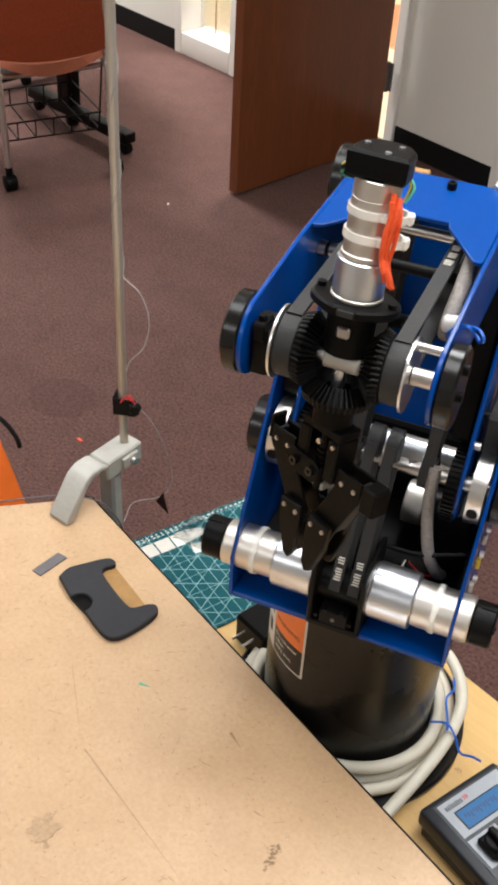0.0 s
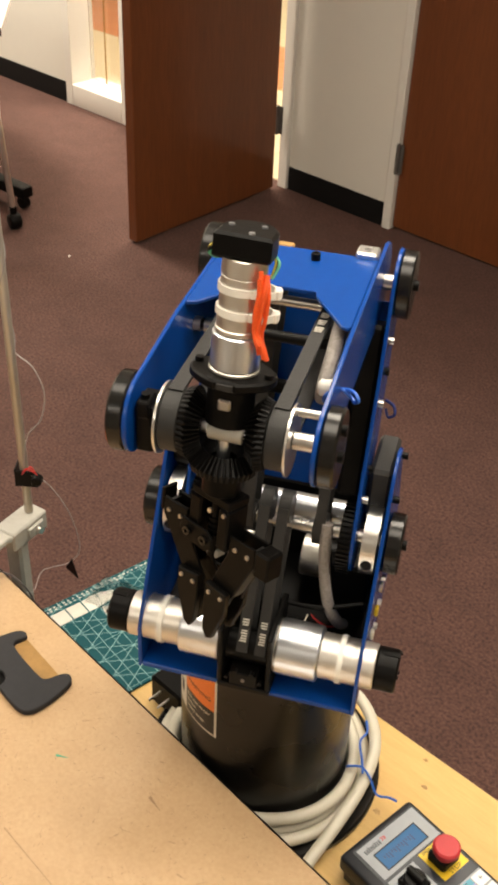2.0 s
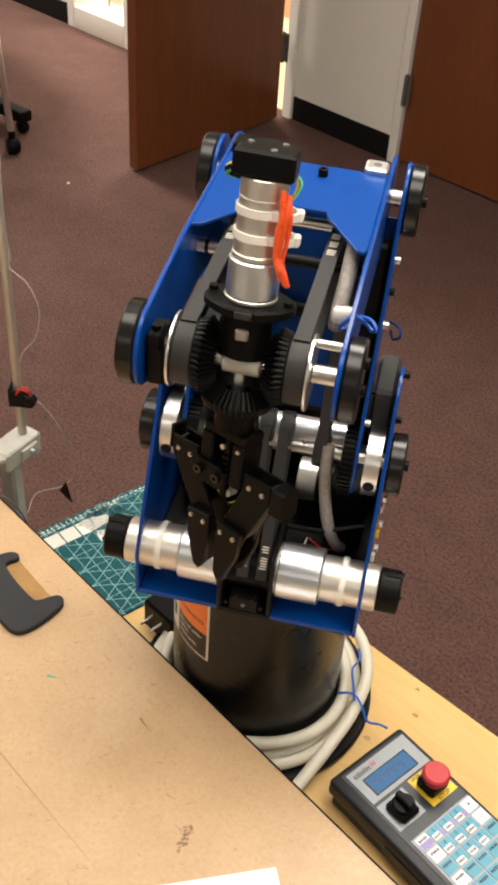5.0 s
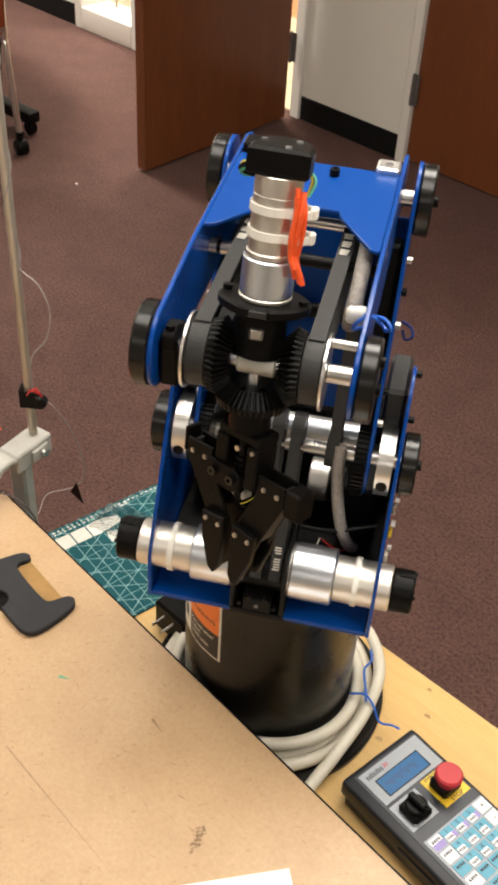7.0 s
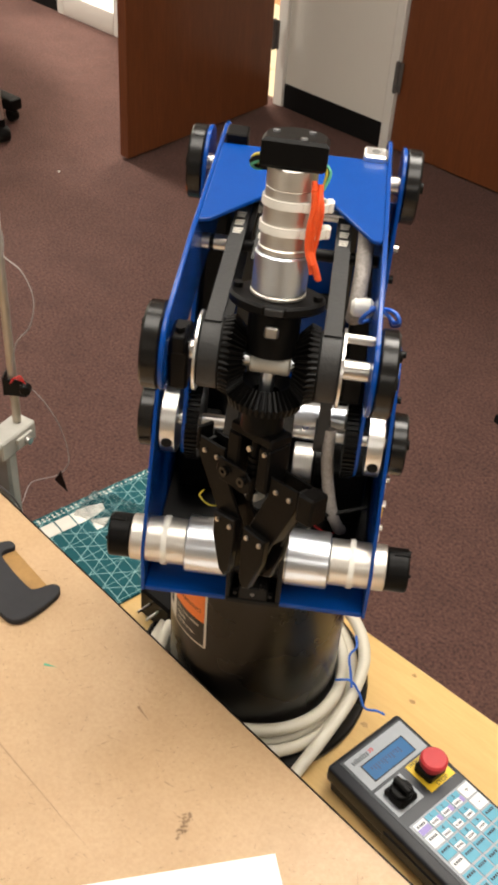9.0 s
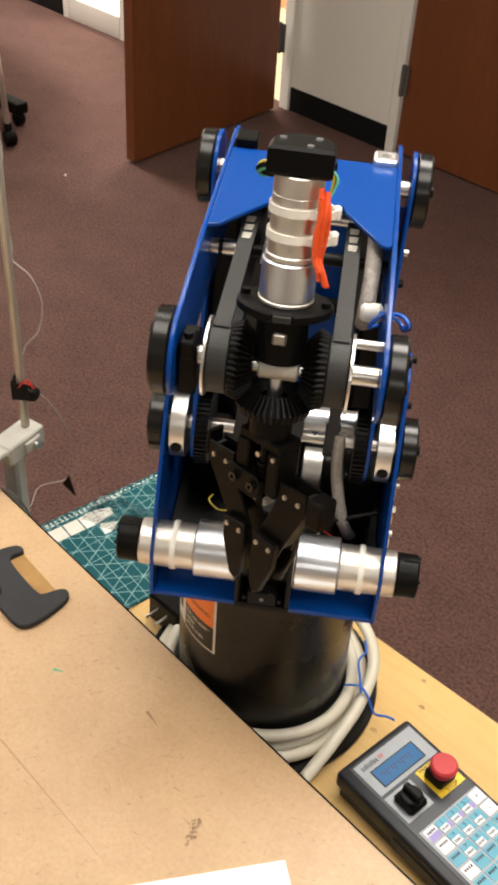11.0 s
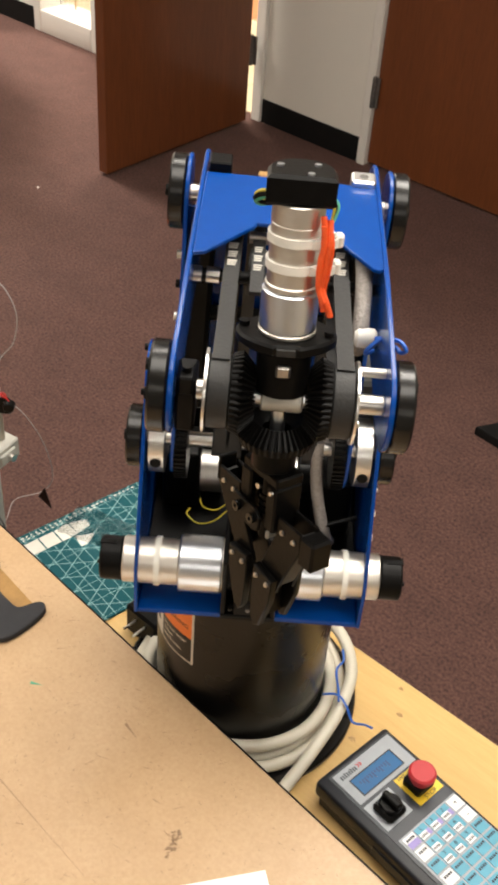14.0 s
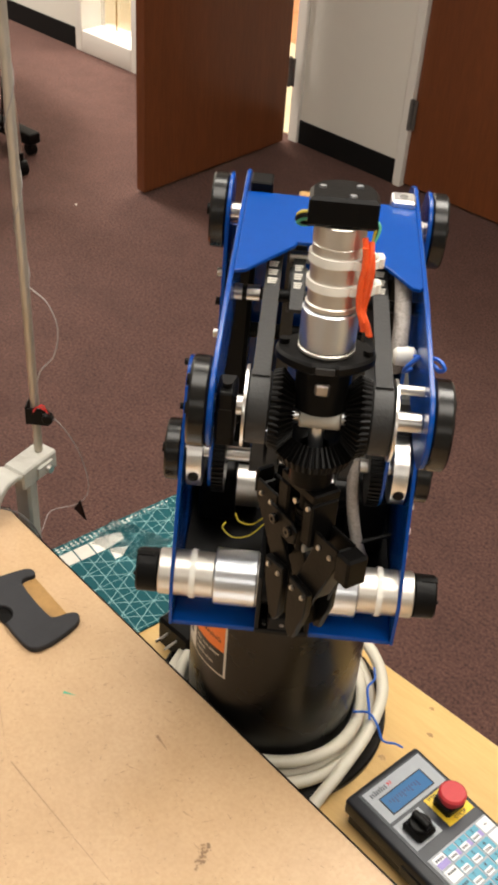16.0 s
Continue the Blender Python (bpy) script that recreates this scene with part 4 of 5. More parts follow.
farm = part("forearm_roof", make(slab, [(0.030, -0.0565), (0.030, 0.0565), (0.135, 0.0565), (0.1375, 0.0545), (0.1360, 0.0500), (0.1000, 0.0255), (0.0940, 0.0240), (0.0940, -0.0200), (0.0985, -0.0215), (0.1335, -0.0495), (0.1360, -0.0565)], 0.0285, 0.0315, "z", 0.0006), BLUE, robot, "blue enamel top plate with a cut-out")
fo = arc(0, 0, 0.030, 100, 260, 10) + [(0.05, -0.028), (0.15, -0.026)] + arc(L2, 0, 0.0255, -90, 78, 10) + [(0.150, 0.031), (0.0, 0.0312)]
for s in (-1, 1):
    y0, y1 = (0.0566, 0.0596) if s > 0 else (-0.0596, -0.0566)
    part("forearm_plate", make(slab, fo, y0, y1, "y", 0.0006), BLUE, farm, "blue enamel forearm plate")
    e0, e1 = (0.0598, 0.0705) if s > 0 else (-0.0705, -0.0598)
    part("bearing_cap", make(cyl, (L2, 0), 0.0255, e0, e1, "y", 40, 0.0015), GLOSSBLACK, farm, "black ribbed bearing cap")
    for k in (0, 1):
        part("bolt", make(cyl, (L2 + 0.004 - 0.006 * k, -0.003 + 0.015 * k), 0.0036, e1 if s > 0 else e0 - 0.0025, e1 + 0.0025 if s > 0 else e0, "y", 12), BLACK, farm)
    # bevel side gears with their pulleys on the wrist shaft
    def yz(a, b):
        return (min(s * a, s * b), max(s * a, s * b))
    bm = bmesh.new()
    bevel_gear(bm, lambda r, a, h, s=s: (L2 + r * math.cos(a), s * h, r * math.sin(a)))
    part("side_gear", bm, BLACK, farm, "black bevel gear")
    part("wrist_pulley", make(cyl, (L2, 0), 0.0202, *yz(0.0269, 0.0395), "y", 44, 0.001), RUBBER, farm, "black toothed pulley with belt")
    part("pulley_rim", make(ring, (L2, 0), 0.006, 0.0228, *yz(0.0396, 0.0411), "y", 44), ALU, farm, "thin bright pulley rim")
    bm = bmesh.new()
    for zo in (0.0202, -0.0202):
        slab(bm, [(0.02, zo * 0.7 - 0.0012), (0.02, zo * 0.7 + 0.0012), (L2, zo + 0.0012), (L2, zo - 0.0012)], *yz(0.0285, 0.038), "y")
    cyl(bm, (0.02, 0), 0.015, *yz(0.0275, 0.039), "y", 30)
    part("timing_belt", bm, RUBBER, farm, "black toothed timing belt")
    bm = bmesh.new()
    for k in range(9):
        xk = 0.098 + 0.0026 * k + 0.003 * (k > 2) + 0.003 * (k > 5)
        zk = 0.0105 + (0.0202 - 0.0141) * (xk - 0.02) / (L2 - 0.02) + 0.0050
        box(bm, xk, xk + 0.001, s * 0.0333 - 0.003, s * 0.0333 + 0.003 - 0.0004 * (k % 3), zk, zk + 0.0006)
    part("belt_print", bm, LABELWHITE, farm, "pale unreadable belt print")
    part("shaft_collar", make(cyl, (L2, 0), 0.0056, *yz(0.0412, 0.0566), "y", 24, 0.0006), STEEL, farm, "polished steel shaft")
    if s > 0:
        part("stop_rod", make(cyl, (L2 - 0.013, 0.012), 0.0028, 0.0412, 0.0566, "y", 18), STEEL, farm, "thin steel rod")
    if s < 0:
        part("clamp_block", many((box, (L2 - 0.011, L2 + 0.011, -0.0558, -0.0450, -0.022, 0.0125, 0.0015), {}), (box, (L2 - 0.003, L2 + 0.0125, -0.0545, -0.0465, 0.004, 0.0155, 0.001), {}), (cyl, ((L2 + 0.005, -0.0505), 0.0028, 0.0155, 0.0185), {"seg": 14})), BLACK, farm, "black shaft clamp block")
part("inner_belt", many((box, (0.03, 0.15, -0.0215, -0.0135, 0.014, 0.0165), {}), (cyl, ((0.10, 0.0), 0.0145, -0.023, -0.012, "y"), {"seg": 28})), RUBBER, farm, "black toothed timing belt")
for xx, zz in ((0.115, 0.004),):
    part("cross_tie", make(cyl, (xx, zz), 0.004, -0.0565, 0.0565, "y", 20), BLACK, farm, "black cross tie rod")
    part("tie_sleeve", make(cyl, (xx, zz), 0.005, -0.0485, -0.0405, "y", 20), STEEL, farm, "short steel sleeve")
    part("tie_sleeve", make(cyl, (xx, zz), 0.005, -0.0564, -0.0515, "y", 20), STEEL, farm, "short steel sleeve")
bm = bmesh.new()
for k in range(9):
    xk = 0.098 + 0.0026 * k + 0.003 * (k > 2) + 0.003 * (k > 5)
    box(bm, xk, xk + 0.001, -0.0202, -0.0150 - 0.0004 * (k % 3), 0.0166, 0.0171)
part("belt_print", bm, LABELWHITE, farm, "pale unreadable belt print")
part("spring_tie", make(cyl, (0.085, 0.016), 0.0038, -0.024, 0.036, "y", 24), STEEL, farm)
part("cap_screw", many((cyl, ((0.045, 0.013), 0.0034, 0.0315, 0.0355), {"seg": 18}), (ring, ((0.045, 0.013), 0.0016, 0.0034, 0.0355, 0.0365), {"seg": 18})), BLACK, farm, "black socket screw")
part("corner_block", many((box, (0.018, 0.033, 0.0400, 0.0562, 0.020, 0.036, 0.0015), {})), ALU, farm, "bright aluminium corner block")
part("block_hole", make(cyl, (0.0255, 0.0482), 0.0030, 0.0350, 0.0362, "z", 18), BRASS, farm, "dark threaded hole")
part("cable_clip", make(box, 0.014, 0.0295, -0.055, -0.040, 0.018, 0.038, 0.001), BLACK, farm)
part("terminal_strip", make(box, 0.020, 0.027, -0.022, -0.008, 0.022, 0.0305, 0.001), CUTWOOD, farm, "brown terminal strip")
part("cable_sleeve", make(tube, [(0.10, 0.0465, 0.023), (0.12, 0.0470, 0.020), (0.138, 0.0470, 0.013), (0.152, 0.0465, 0.005), (0.160, 0.0460, -0.002), (0.158, 0.0455, -0.012)], 0.0052, 12), BRAID, farm, "grey braided cable sleeve")
part("sleeve_clip", make(cyl, (0.161, -0.001), 0.0060, 0.0425, 0.0562, "y", 24, 0.002), WHITEPL, farm, "white nylon cable clip")
part("blue_wire", make(tube, [(0.1680, 0.054, 0.004), (0.1720, 0.0645, 0.007), (0.1760, 0.069, 0.0075), (0.1780, 0.0715, 0.004), (0.1750, 0.069, 0.0005), (0.1720, 0.066, 0.002), (0.1730, 0.058, 0.008), (0.1770, 0.051, 0.004), (0.1740, 0.049, -0.003), (0.1690, 0.054, -0.004)], 0.0013, 6), BLUEWIRE, farm, "blue wire knotted in a loop")

# gripper: the wrist axis at the origin, z up along the motor
grip = part("gripper_stem", make(cyl, (0, 0), 0.0145, 0.006, 0.032, "z", 36), BLACK, robot, "black gripper stem")
part("cross_block", make(cyl, (0.003, 0.0), 0.0078, -0.0105, 0.0122, "y", 30, 0.001), CAST, grip, "grey steel cross block")
part("cross_pin", make(cyl, (0.003, 0.0), 0.0045, -0.0195, 0.0195, "y", 20), ZINC, grip)
part("down_pin", make(cyl, (0.004, 0.0), 0.0042, -0.022, -0.006, "z", 20), ZINC, grip)
part("set_screw", make(box, 0.0125, 0.0165, -0.0042, 0.0038, 0.0195, 0.0268, 0.0012), STEEL, grip, "bright set screw flat")
fl = []
for a in range(0, 360, 6):
    q = min(a, 360 - a)
    r = 0.0198 if q <= 12 else 0.0222 + 0.0045 * abs(math.sin(radians(a))) ** 6
    fl.append((r * math.cos(radians(a)), r * math.sin(radians(a))))
part("flange", make(slab, fl, 0.0345, 0.0412, "z", 0.0014), BLACK, grip, "black notched motor flange")
part("flange_flat", make(box, 0.0190, 0.0206, -0.0052, 0.0052, 0.0350, 0.0395, 0.0006), RUBBER, grip, "worn grey flat on the flange")
for a in (82, 262):
    part("flange_screw", make(cyl, (0.0225 * math.cos(radians(a)), 0.0225 * math.sin(radians(a))), 0.0028, 0.0412, 0.0440, "z", 12), BLACK, grip)
part("gearbox", make(cyl, (0, 0), 0.0150, 0.0440, 0.0665, "z", 48, 0.0008), ZINC, grip, "bright zinc gearbox can")
part("gearbox_lip", make(cyl, (0, 0), 0.0153, 0.0413, 0.0439, "z", 48, 0.0006), CAN, grip, "thin steel rim")
part("motor", many((cyl, ((0, 0), 0.0131, 0.0666, 0.1030), {"seg": 48, "bevel": 0.0005}), (cyl, ((0, 0), 0.0133, 0.1030, 0.1141), {"seg": 48, "bevel": 0.0005}), (cyl, ((0, 0), 0.0138, 0.0666, 0.0705), {"seg": 48, "bevel": 0.0008})), CAN, grip, "plain steel motor can")
part("encoder", make(slab, [(0.0125, -0.0170), (0.0125, 0.0170)] + [(-0.002 + 0.0170 * math.cos(radians(q)), 0.0170 * math.sin(radians(q))) for q in range(90, 271, 15)], 0.1142, 0.1300, "z", 0.0018), BLACK, grip, "black square encoder cap")
for a in (20, 140, 250):
    part("screw", make(cyl, (0.009 * math.cos(radians(a)), 0.0115 * math.sin(radians(a))), 0.0018, 0.1300, 0.1310, "z", 12), ZINC, grip)
for zz in (0.0785, 0.093):
    part("cable_tie", many((ring, ((0, 0), 0.0132, 0.0145, zz, zz + 0.0046), {"seg": 48}), (ring, ((0.003, 0.0115), 0.0085, 0.0098, zz, zz + 0.0046), {"seg": 32}), (box, (-0.001, 0.006, 0.0190, 0.0235, zz - 0.001, zz + 0.006, 0.0012), {})), WHITEPL, grip, "white nylon cable tie")
for k, pts in enumerate((
        [(0.009, 0.0145, 0.1105), (0.010, 0.0155, 0.104), (0.0105, 0.016, 0.09), (0.009, 0.0155, 0.075), (0.010, 0.0175, 0.067), (0.011, 0.0195, 0.060)],
        [(0.008, 0.0180, 0.1085), (0.012, 0.0185, 0.098), (0.012, 0.0175, 0.085), (0.011, 0.0170, 0.073), (0.012, 0.0205, 0.065), (0.011, 0.0225, 0.058)],
        [(0.012, 0.0150, 0.1065), (0.0125, 0.0160, 0.097), (0.0130, 0.0150, 0.087), (0.0125, 0.0155, 0.074), (0.0135, 0.0185, 0.066)],
        [(0.005, 0.0175, 0.105), (0.008, 0.0200, 0.095), (0.008, 0.0195, 0.08), (0.008, 0.0185, 0.070), (0.009, 0.0215, 0.062), (0.008, 0.0235, 0.056)])):
    pts = [(x + 0.0022, y - 0.0026, z) for x, y, z in pts]
    part("wire", make(tube, pts, 0.0016, 8), ORANGEWIRE, grip, "orange wire bundle")
for k, (mm, lab) in enumerate(((YELLOWWIRE, "yellow wire"), (BLACK, "black wire"), (GREENMARK, "green wire"))):
    part("wire", make(tube, [(0.002, -0.0160, 0.1185 - 0.0016 * k), (0.001, -0.0195, 0.1175 - 0.0018 * k), (-0.001, -0.0215, 0.1145 - 0.0015 * k), (-0.003, -0.0185, 0.1115 - 0.001 * k), (-0.004, -0.0125, 0.1105)], 0.0017 if lab == "black wire" else 0.0012, 6), mm, grip, lab)
    part("wire", make(tube, [(-0.004, 0.0150, 0.1165), (-0.001, 0.0175 + 0.0008 * k, 0.112), (0.003, 0.0165, 0.104)], 0.0011, 6), mm, grip, lab)
# true lengths above and below the wrist axis
for o in (grip, *grip.children):
    for v in o.data.vertices:
        v.co.z *= 0.96 if v.co.z > 0 else 0.87
# wrist roll: crown gear and jaws turn about the stem; local x faces forward, y spans the jaws
ROLL0 = pose(0, 0, 0, 0, 0, -36.4)
bm = bmesh.new()
bevel_gear(bm, lambda r, a, h: (r * math.cos(a), r * math.sin(a), -h))
crown = part("crown_gear", bm, BLACK, robot, "black bevel crown gear")


def jaw(name, bm, material=BLACK, label=""):
    return part(name, bm, material, crown, label, ROLL0)


jaw("lower_stem", many((cyl, ((0, 0), 0.0125, -0.044, -0.0270), {"seg": 36, "bevel": 0.001}), (box, (-0.010, 0.0085, -0.0165, 0.0165, -0.050, -0.0435, 0.001), {})), BLACK, "black gripper stem")
for y0, y1 in ((-0.0175, -0.0075), (0.0075, 0.0165)):
    jaw("palm_cheek", make(box, -0.010, 0.009, y0, y1, -0.080, -0.0501, 0.0012), BLACK, "black palm cheek")
jaw("palm_back", make(box, -0.0105, -0.007, -0.0074, 0.0074, -0.080, -0.0501, 0.0006))
jaw("lead_screw", many((cyl, ((0.002, 0), 0.0032, -0.092, -0.0501), {"seg": 18}), *[(cyl, ((0.002, 0), 0.0046, -0.0645 - 0.004 * k, -0.0625 - 0.004 * k), {"seg": 18}) for k in range(4)]), BLACK, "black lead screw with ribbed nut")
jaw("stud", make(cyl, (0.002, -0.054), 0.0018, 0.0092, 0.0112, "x", 14), STEEL, "small steel stud")
jaw("stud", make(cyl, (0.0135, -0.053), 0.0014, 0.0092, 0.0108, "x", 14), STEEL, "small steel stud")
jaw("nut_block", make(box, -0.006, 0.003, -0.005, 0.005, -0.093, -0.087, 0.001), CAST, "worn screw nut block")
jaw("palm_plate", make(slab, [(-0.0205, -0.0695), (0.0015, -0.0695), (0.0065, -0.074), (0.0060, -0.0825), (0.0010, -0.0855), (-0.0190, -0.0840), (-0.0225, -0.0790)], 0.0092, 0.0113, "x", 0.0006), BLACK, "black palm pivot plate")


def rivet(y, z, x, r=0.0016, material=STEEL):
    jaw("rivet", many((cyl, ((y, z), r, x, x + 0.0009, "x"), {"seg": 14}), (cyl, ((y, z), r * 0.6, x + 0.0009, x + 0.0016, "x"), {"seg": 10})), material)


for y, z in ((-0.0142, -0.0765), (0.0006, -0.0765)):
    jaw("pivot_bolt", many((ring, ((y, z), 0.0013, 0.0031, 0.0113, 0.0140, "x"), {"seg": 20}), (cyl, ((y, z), 0.0013, 0.0113, 0.0122, "x"), {"seg": 12})), GLOSSBLACK, "dark socket pivot bolt")
# on either side a channel-shaped link with a jaw plate riveted to its foot
for s, top, foot in ((-1, -0.0323, -0.0112), (1, 0.0281, 0.0142)):
    lay = [(top - s * 0.0110, -0.0670), (top + s * 0.0105, -0.0670), (top + s * 0.0110, -0.0790), (foot + s * 0.0098, -0.1130), (foot + s * 0.0080, -0.1190), (foot - s * 0.0090, -0.1190), (foot - s * 0.0100, -0.1100), (top - s * 0.0115, -0.0800)]
    for x0, x1 in ((0.0040, 0.0062), (-0.0080, -0.0058)):
        jaw("link_plate", make(slab, lay, x0, x1, "x", 0.0006), BLACK, "black gripper link plate")
    web = [(top + s * 0.0092, -0.0700), (top + s * 0.0104, -0.0790), (foot + s * 0.0094, -0.1128), (foot + s * 0.0074, -0.1128), (top + s * 0.0084, -0.0795), (top + s * 0.0072, -0.0700)]
    jaw("link_web", make(slab, web, -0.0057, 0.0039, "x"), RUBBER, "worn dark link web")
    tip = [(foot - s * 0.0090, -0.1065), (foot + s * 0.0095, -0.1085), (foot + s * 0.0085, -0.1250), (foot + s * 0.0005, -0.1475), (foot - s * 0.0045, -0.1500), (foot - s * 0.0085, -0.1440), (foot - s * 0.0098, -0.1200)]
    for x0, x1 in ((0.0063, 0.0112), (-0.0118, -0.0081)):
        jaw("finger", make(slab, tip, x0, x1, "x", 0.0007), BLACK, "black gripper finger plate")
    jaw("finger_pad", make(slab, [(foot - s * 0.0095, -0.1205), (foot - s * 0.0045, -0.1205), (foot - s * 0.0020, -0.1440), (foot - s * 0.0080, -0.1440)], -0.0080, 0.0062, "x", 0.0006), BLACK, "black ribbed finger pad")
    for k in (-0.0053, 0.0053):
        rivet(top + k, -0.0749, 0.0062)
        rivet(foot + k, -0.1125, 0.0112)
jaw("jaw_block", make(box, -0.0070, 0.0075, 0.0393, 0.0515, -0.0850, -0.0660, 0.0015), BLACK, "black jaw block")
jaw("jaw_block", make(box, -0.0070, 0.0055, -0.0470, -0.0440, -0.0790, -0.0620, 0.0008), BLACK, "black jaw block")

# ---- cable coil at the base ----
coil = thing("cable_coil", "thick cream cable coiled round the robot base", "cable", pose(RX, RY, BZ))
bm = bmesh.new()


def loop(r0, z0, a0, a1, wob, rad=0.0062, tail=None):
    b = bmesh.new()
    n = 22
    pts = []
    for k in range(n + 1):
        a = radians(a0 + (a1 - a0) * k / n)
        r = r0 + wob * math.sin(3 * a + r0 * 90)
        pts.append((r * math.cos(a), r * math.sin(a), z0 + 0.002 * math.sin(2 * a + z0 * 300)))
    tube(b, pts + (tail or []), rad, 12, 4)
    return b


bm.free()
part("cable", loop(0.0925, 0.0165, -170, 150, 0.0008), CABLE, coil, "thick cream cable turn")
part("cable", loop(0.0935, 0.0315, -160, 158, 0.0012), CABLE, coil, "thick cream cable turn")
part("cable", loop(0.1045, 0.0165, -165, 140, 0.0012), CABLE, coil, "thick cream cable turn")
part("cable", make(tube, [(0.119, -0.10, 0.012), (0.1165, -0.0621, 0.020), (0.114, -0.02, 0.030), (0.1055, 0.0289, 0.034), (0.086, 0.0745, 0.036), (0.048, 0.106, 0.036), (0.0, 0.116, 0.03), (-0.05, 0.105, 0.02)], 0.0062, 12), CABLE, coil, "thick cream cable end")
bm = bmesh.new()
for k in range(12):
    a = radians(-95 + k * 3.1)
    box(bm, -0.0004, 0.0004, -0.0014, 0.0014, -0.0008, 0.0008, 0, Matrix.Rotation(a, 4, "Z") @ Matrix.Translation((0.1108, 0, 0.0175)))
part("cable_print", bm, INK, coil, "small dark unreadable cable print")
part("wire_tie", many((tube, ([(0.084, 0.029, 0.040), (0.098, 0.034, 0.047), (0.110, 0.033, 0.042), (0.122, 0.030, 0.030), (0.134, 0.033, 0.034), (0.143, 0.033, 0.037)], 0.0012, 6), {}),
                          (tube, ([(0.066, 0.084, 0.045), (0.076, 0.072, 0.046), (0.078, 0.058, 0.046), (0.094, 0.040, 0.047), (0.103, 0.030, 0.045)], 0.0012, 6), {})), BLUEWIRE, coil, "blue wire tie")

# ---- chair, far table, floor things ----
ch = thing("stacking_chair", "rust fabric chair with steel legs, casters and wire basket", "chair", pose(-3.53, 2.178, 0, 0, 0, 75))
# local x to the chair's right as seen from behind, y forward
W2 = 0.205


def shell(name, w, prof, th, label):
    """A curved upholstered shell: prof is its line in the y-z plane; its sides curve."""
    b = bmesh.new()
    nx = 10
    rows = []
    for ri, (py, pz) in enumerate(prof):
        sag = (0.045, 0.02, 0, 0, 0)[ri] if name == "seat" else (0.035, 0.012, 0, 0)[ri]
        rows.append([b.verts.new((w * (2 * i / nx - 1), py - 0.03 * (2 * i / nx - 1) ** 2 * (1 if name == "backrest" else 0), pz + (0.012 * (2 * i / nx - 1) ** 2 if name == "seat" else 0) - sag * (1 - (2 * i / nx - 1) ** 2))) for i in range(nx + 1)])
    for r in range(len(prof) - 1):
        for i in range(nx):
            b.faces.new((rows[r][i], rows[r][i + 1], rows[r + 1][i + 1], rows[r + 1][i]))
    bmesh.ops.solidify(b, geom=b.faces[:], thickness=th)
    return part(name, b, CHAIRFAB, ch, label)


shell("seat", 0.2, [(-0.215, 0.435), (-0.19, 0.447), (0.0, 0.45), (0.18, 0.462), (0.22, 0.45)], 0.035, "rust woven fabric seat")
shell("backrest", 0.2, [(-0.205, 0.475), (-0.225, 0.56), (-0.24, 0.68), (-0.27, 0.84)], 0.03, "rust woven fabric backrest")
for sx in (-1, 1):
    part("leg", make(tube, [(sx * W2, -0.235, 0.86), (sx * W2, -0.205, 0.46), (sx * W2, -0.215, 0.38), (sx * (W2 + 0.005), -0.255, 0.085)], 0.0125, 12), CHROME, ch, "satin steel rear leg")
    part("leg", make(tube, [(sx * W2, -0.195, 0.425), (sx * W2, 0.18, 0.43), (sx * W2, 0.22, 0.40), (sx * (W2 + 0.005), 0.25, 0.085)], 0.0125, 12), CHROME, ch, "satin steel front leg")
    for yy3 in (-0.258, 0.253):
        part("caster", many((cyl, ((yy3 - 0.006, 0.031), 0.031, sx * (W2 + 0.005) - 0.024, sx * (W2 + 0.005) + 0.024, "x"), {"seg": 28, "bevel": 0.010}), (cyl, ((sx * (W2 + 0.005), yy3), 0.014, 0.05, 0.088), {"seg": 16})), BLACK, ch, "black twin-wheel caster")
part("rear_rail", make(tube, [(-W2, -0.207, 0.425), (-0.19, -0.17, 0.395), (-0.10, -0.13, 0.375), (0.10, -0.13, 0.375), (0.19, -0.17, 0.395), (W2, -0.207, 0.425)], 0.010, 12), CHROME, ch, "satin steel cross rail")
def basket_wire(pts, r):
    part("basket_wire", make(tube, pts, r, 6, 1), BLACK, ch, "black basket wire")


for zz, ins in ((0.15, 0.0), (0.215, -0.012)):
    pts = [(-0.18 + ins, -0.17, zz), (0.18 - ins, -0.17, zz), (0.18 - ins, 0.17, zz), (-0.18 + ins, 0.17, zz)]
    for i in range(4):
        basket_wire([pts[i], pts[(i + 1) % 4]], 0.0035)
for k in range(5):
    xx = -0.14 + 0.07 * k
    basket_wire([(xx, -0.17, 0.215), (xx, -0.17, 0.15), (xx, 0.17, 0.15), (xx, 0.17, 0.215)], 0.003)
for sx in (-1, 1):
    for yy3 in (-0.17, 0.17):
        basket_wire([(sx * 0.18, yy3, 0.15), (sx * 0.195, yy3 - 0.02, 0.425)], 0.004)

ft = thing("training_table", "white topped training table with black edge and T-leg", "table", pose(-3.255, 2.36, 0, 0, 0, 3))
part("tabletop", make(slab, [(-0.007, 0.006), (-0.42, 0.41), (-1.0, 0.58), (-1.0, 0.056)], 0.712, 0.737, "z", 0.002), PAPER, ft, "white laminate tabletop")
part("edge_band", make(slab, [(0.0, 0.0), (-0.007, 0.0058), (-1.0, 0.0558), (-1.0, 0.05)], 0.711, 0.7365, "z"), COVE, ft, "black table edge")
for xx3, yy3 in ((-0.46, 0.10), (-0.95, 0.22)):
    part("leg_post", make(box, xx3 - 0.04, xx3 + 0.04, yy3 - 0.03, yy3 + 0.03, 0.09, 0.711, 0.004), BLACK, ft, "black flat leg post")
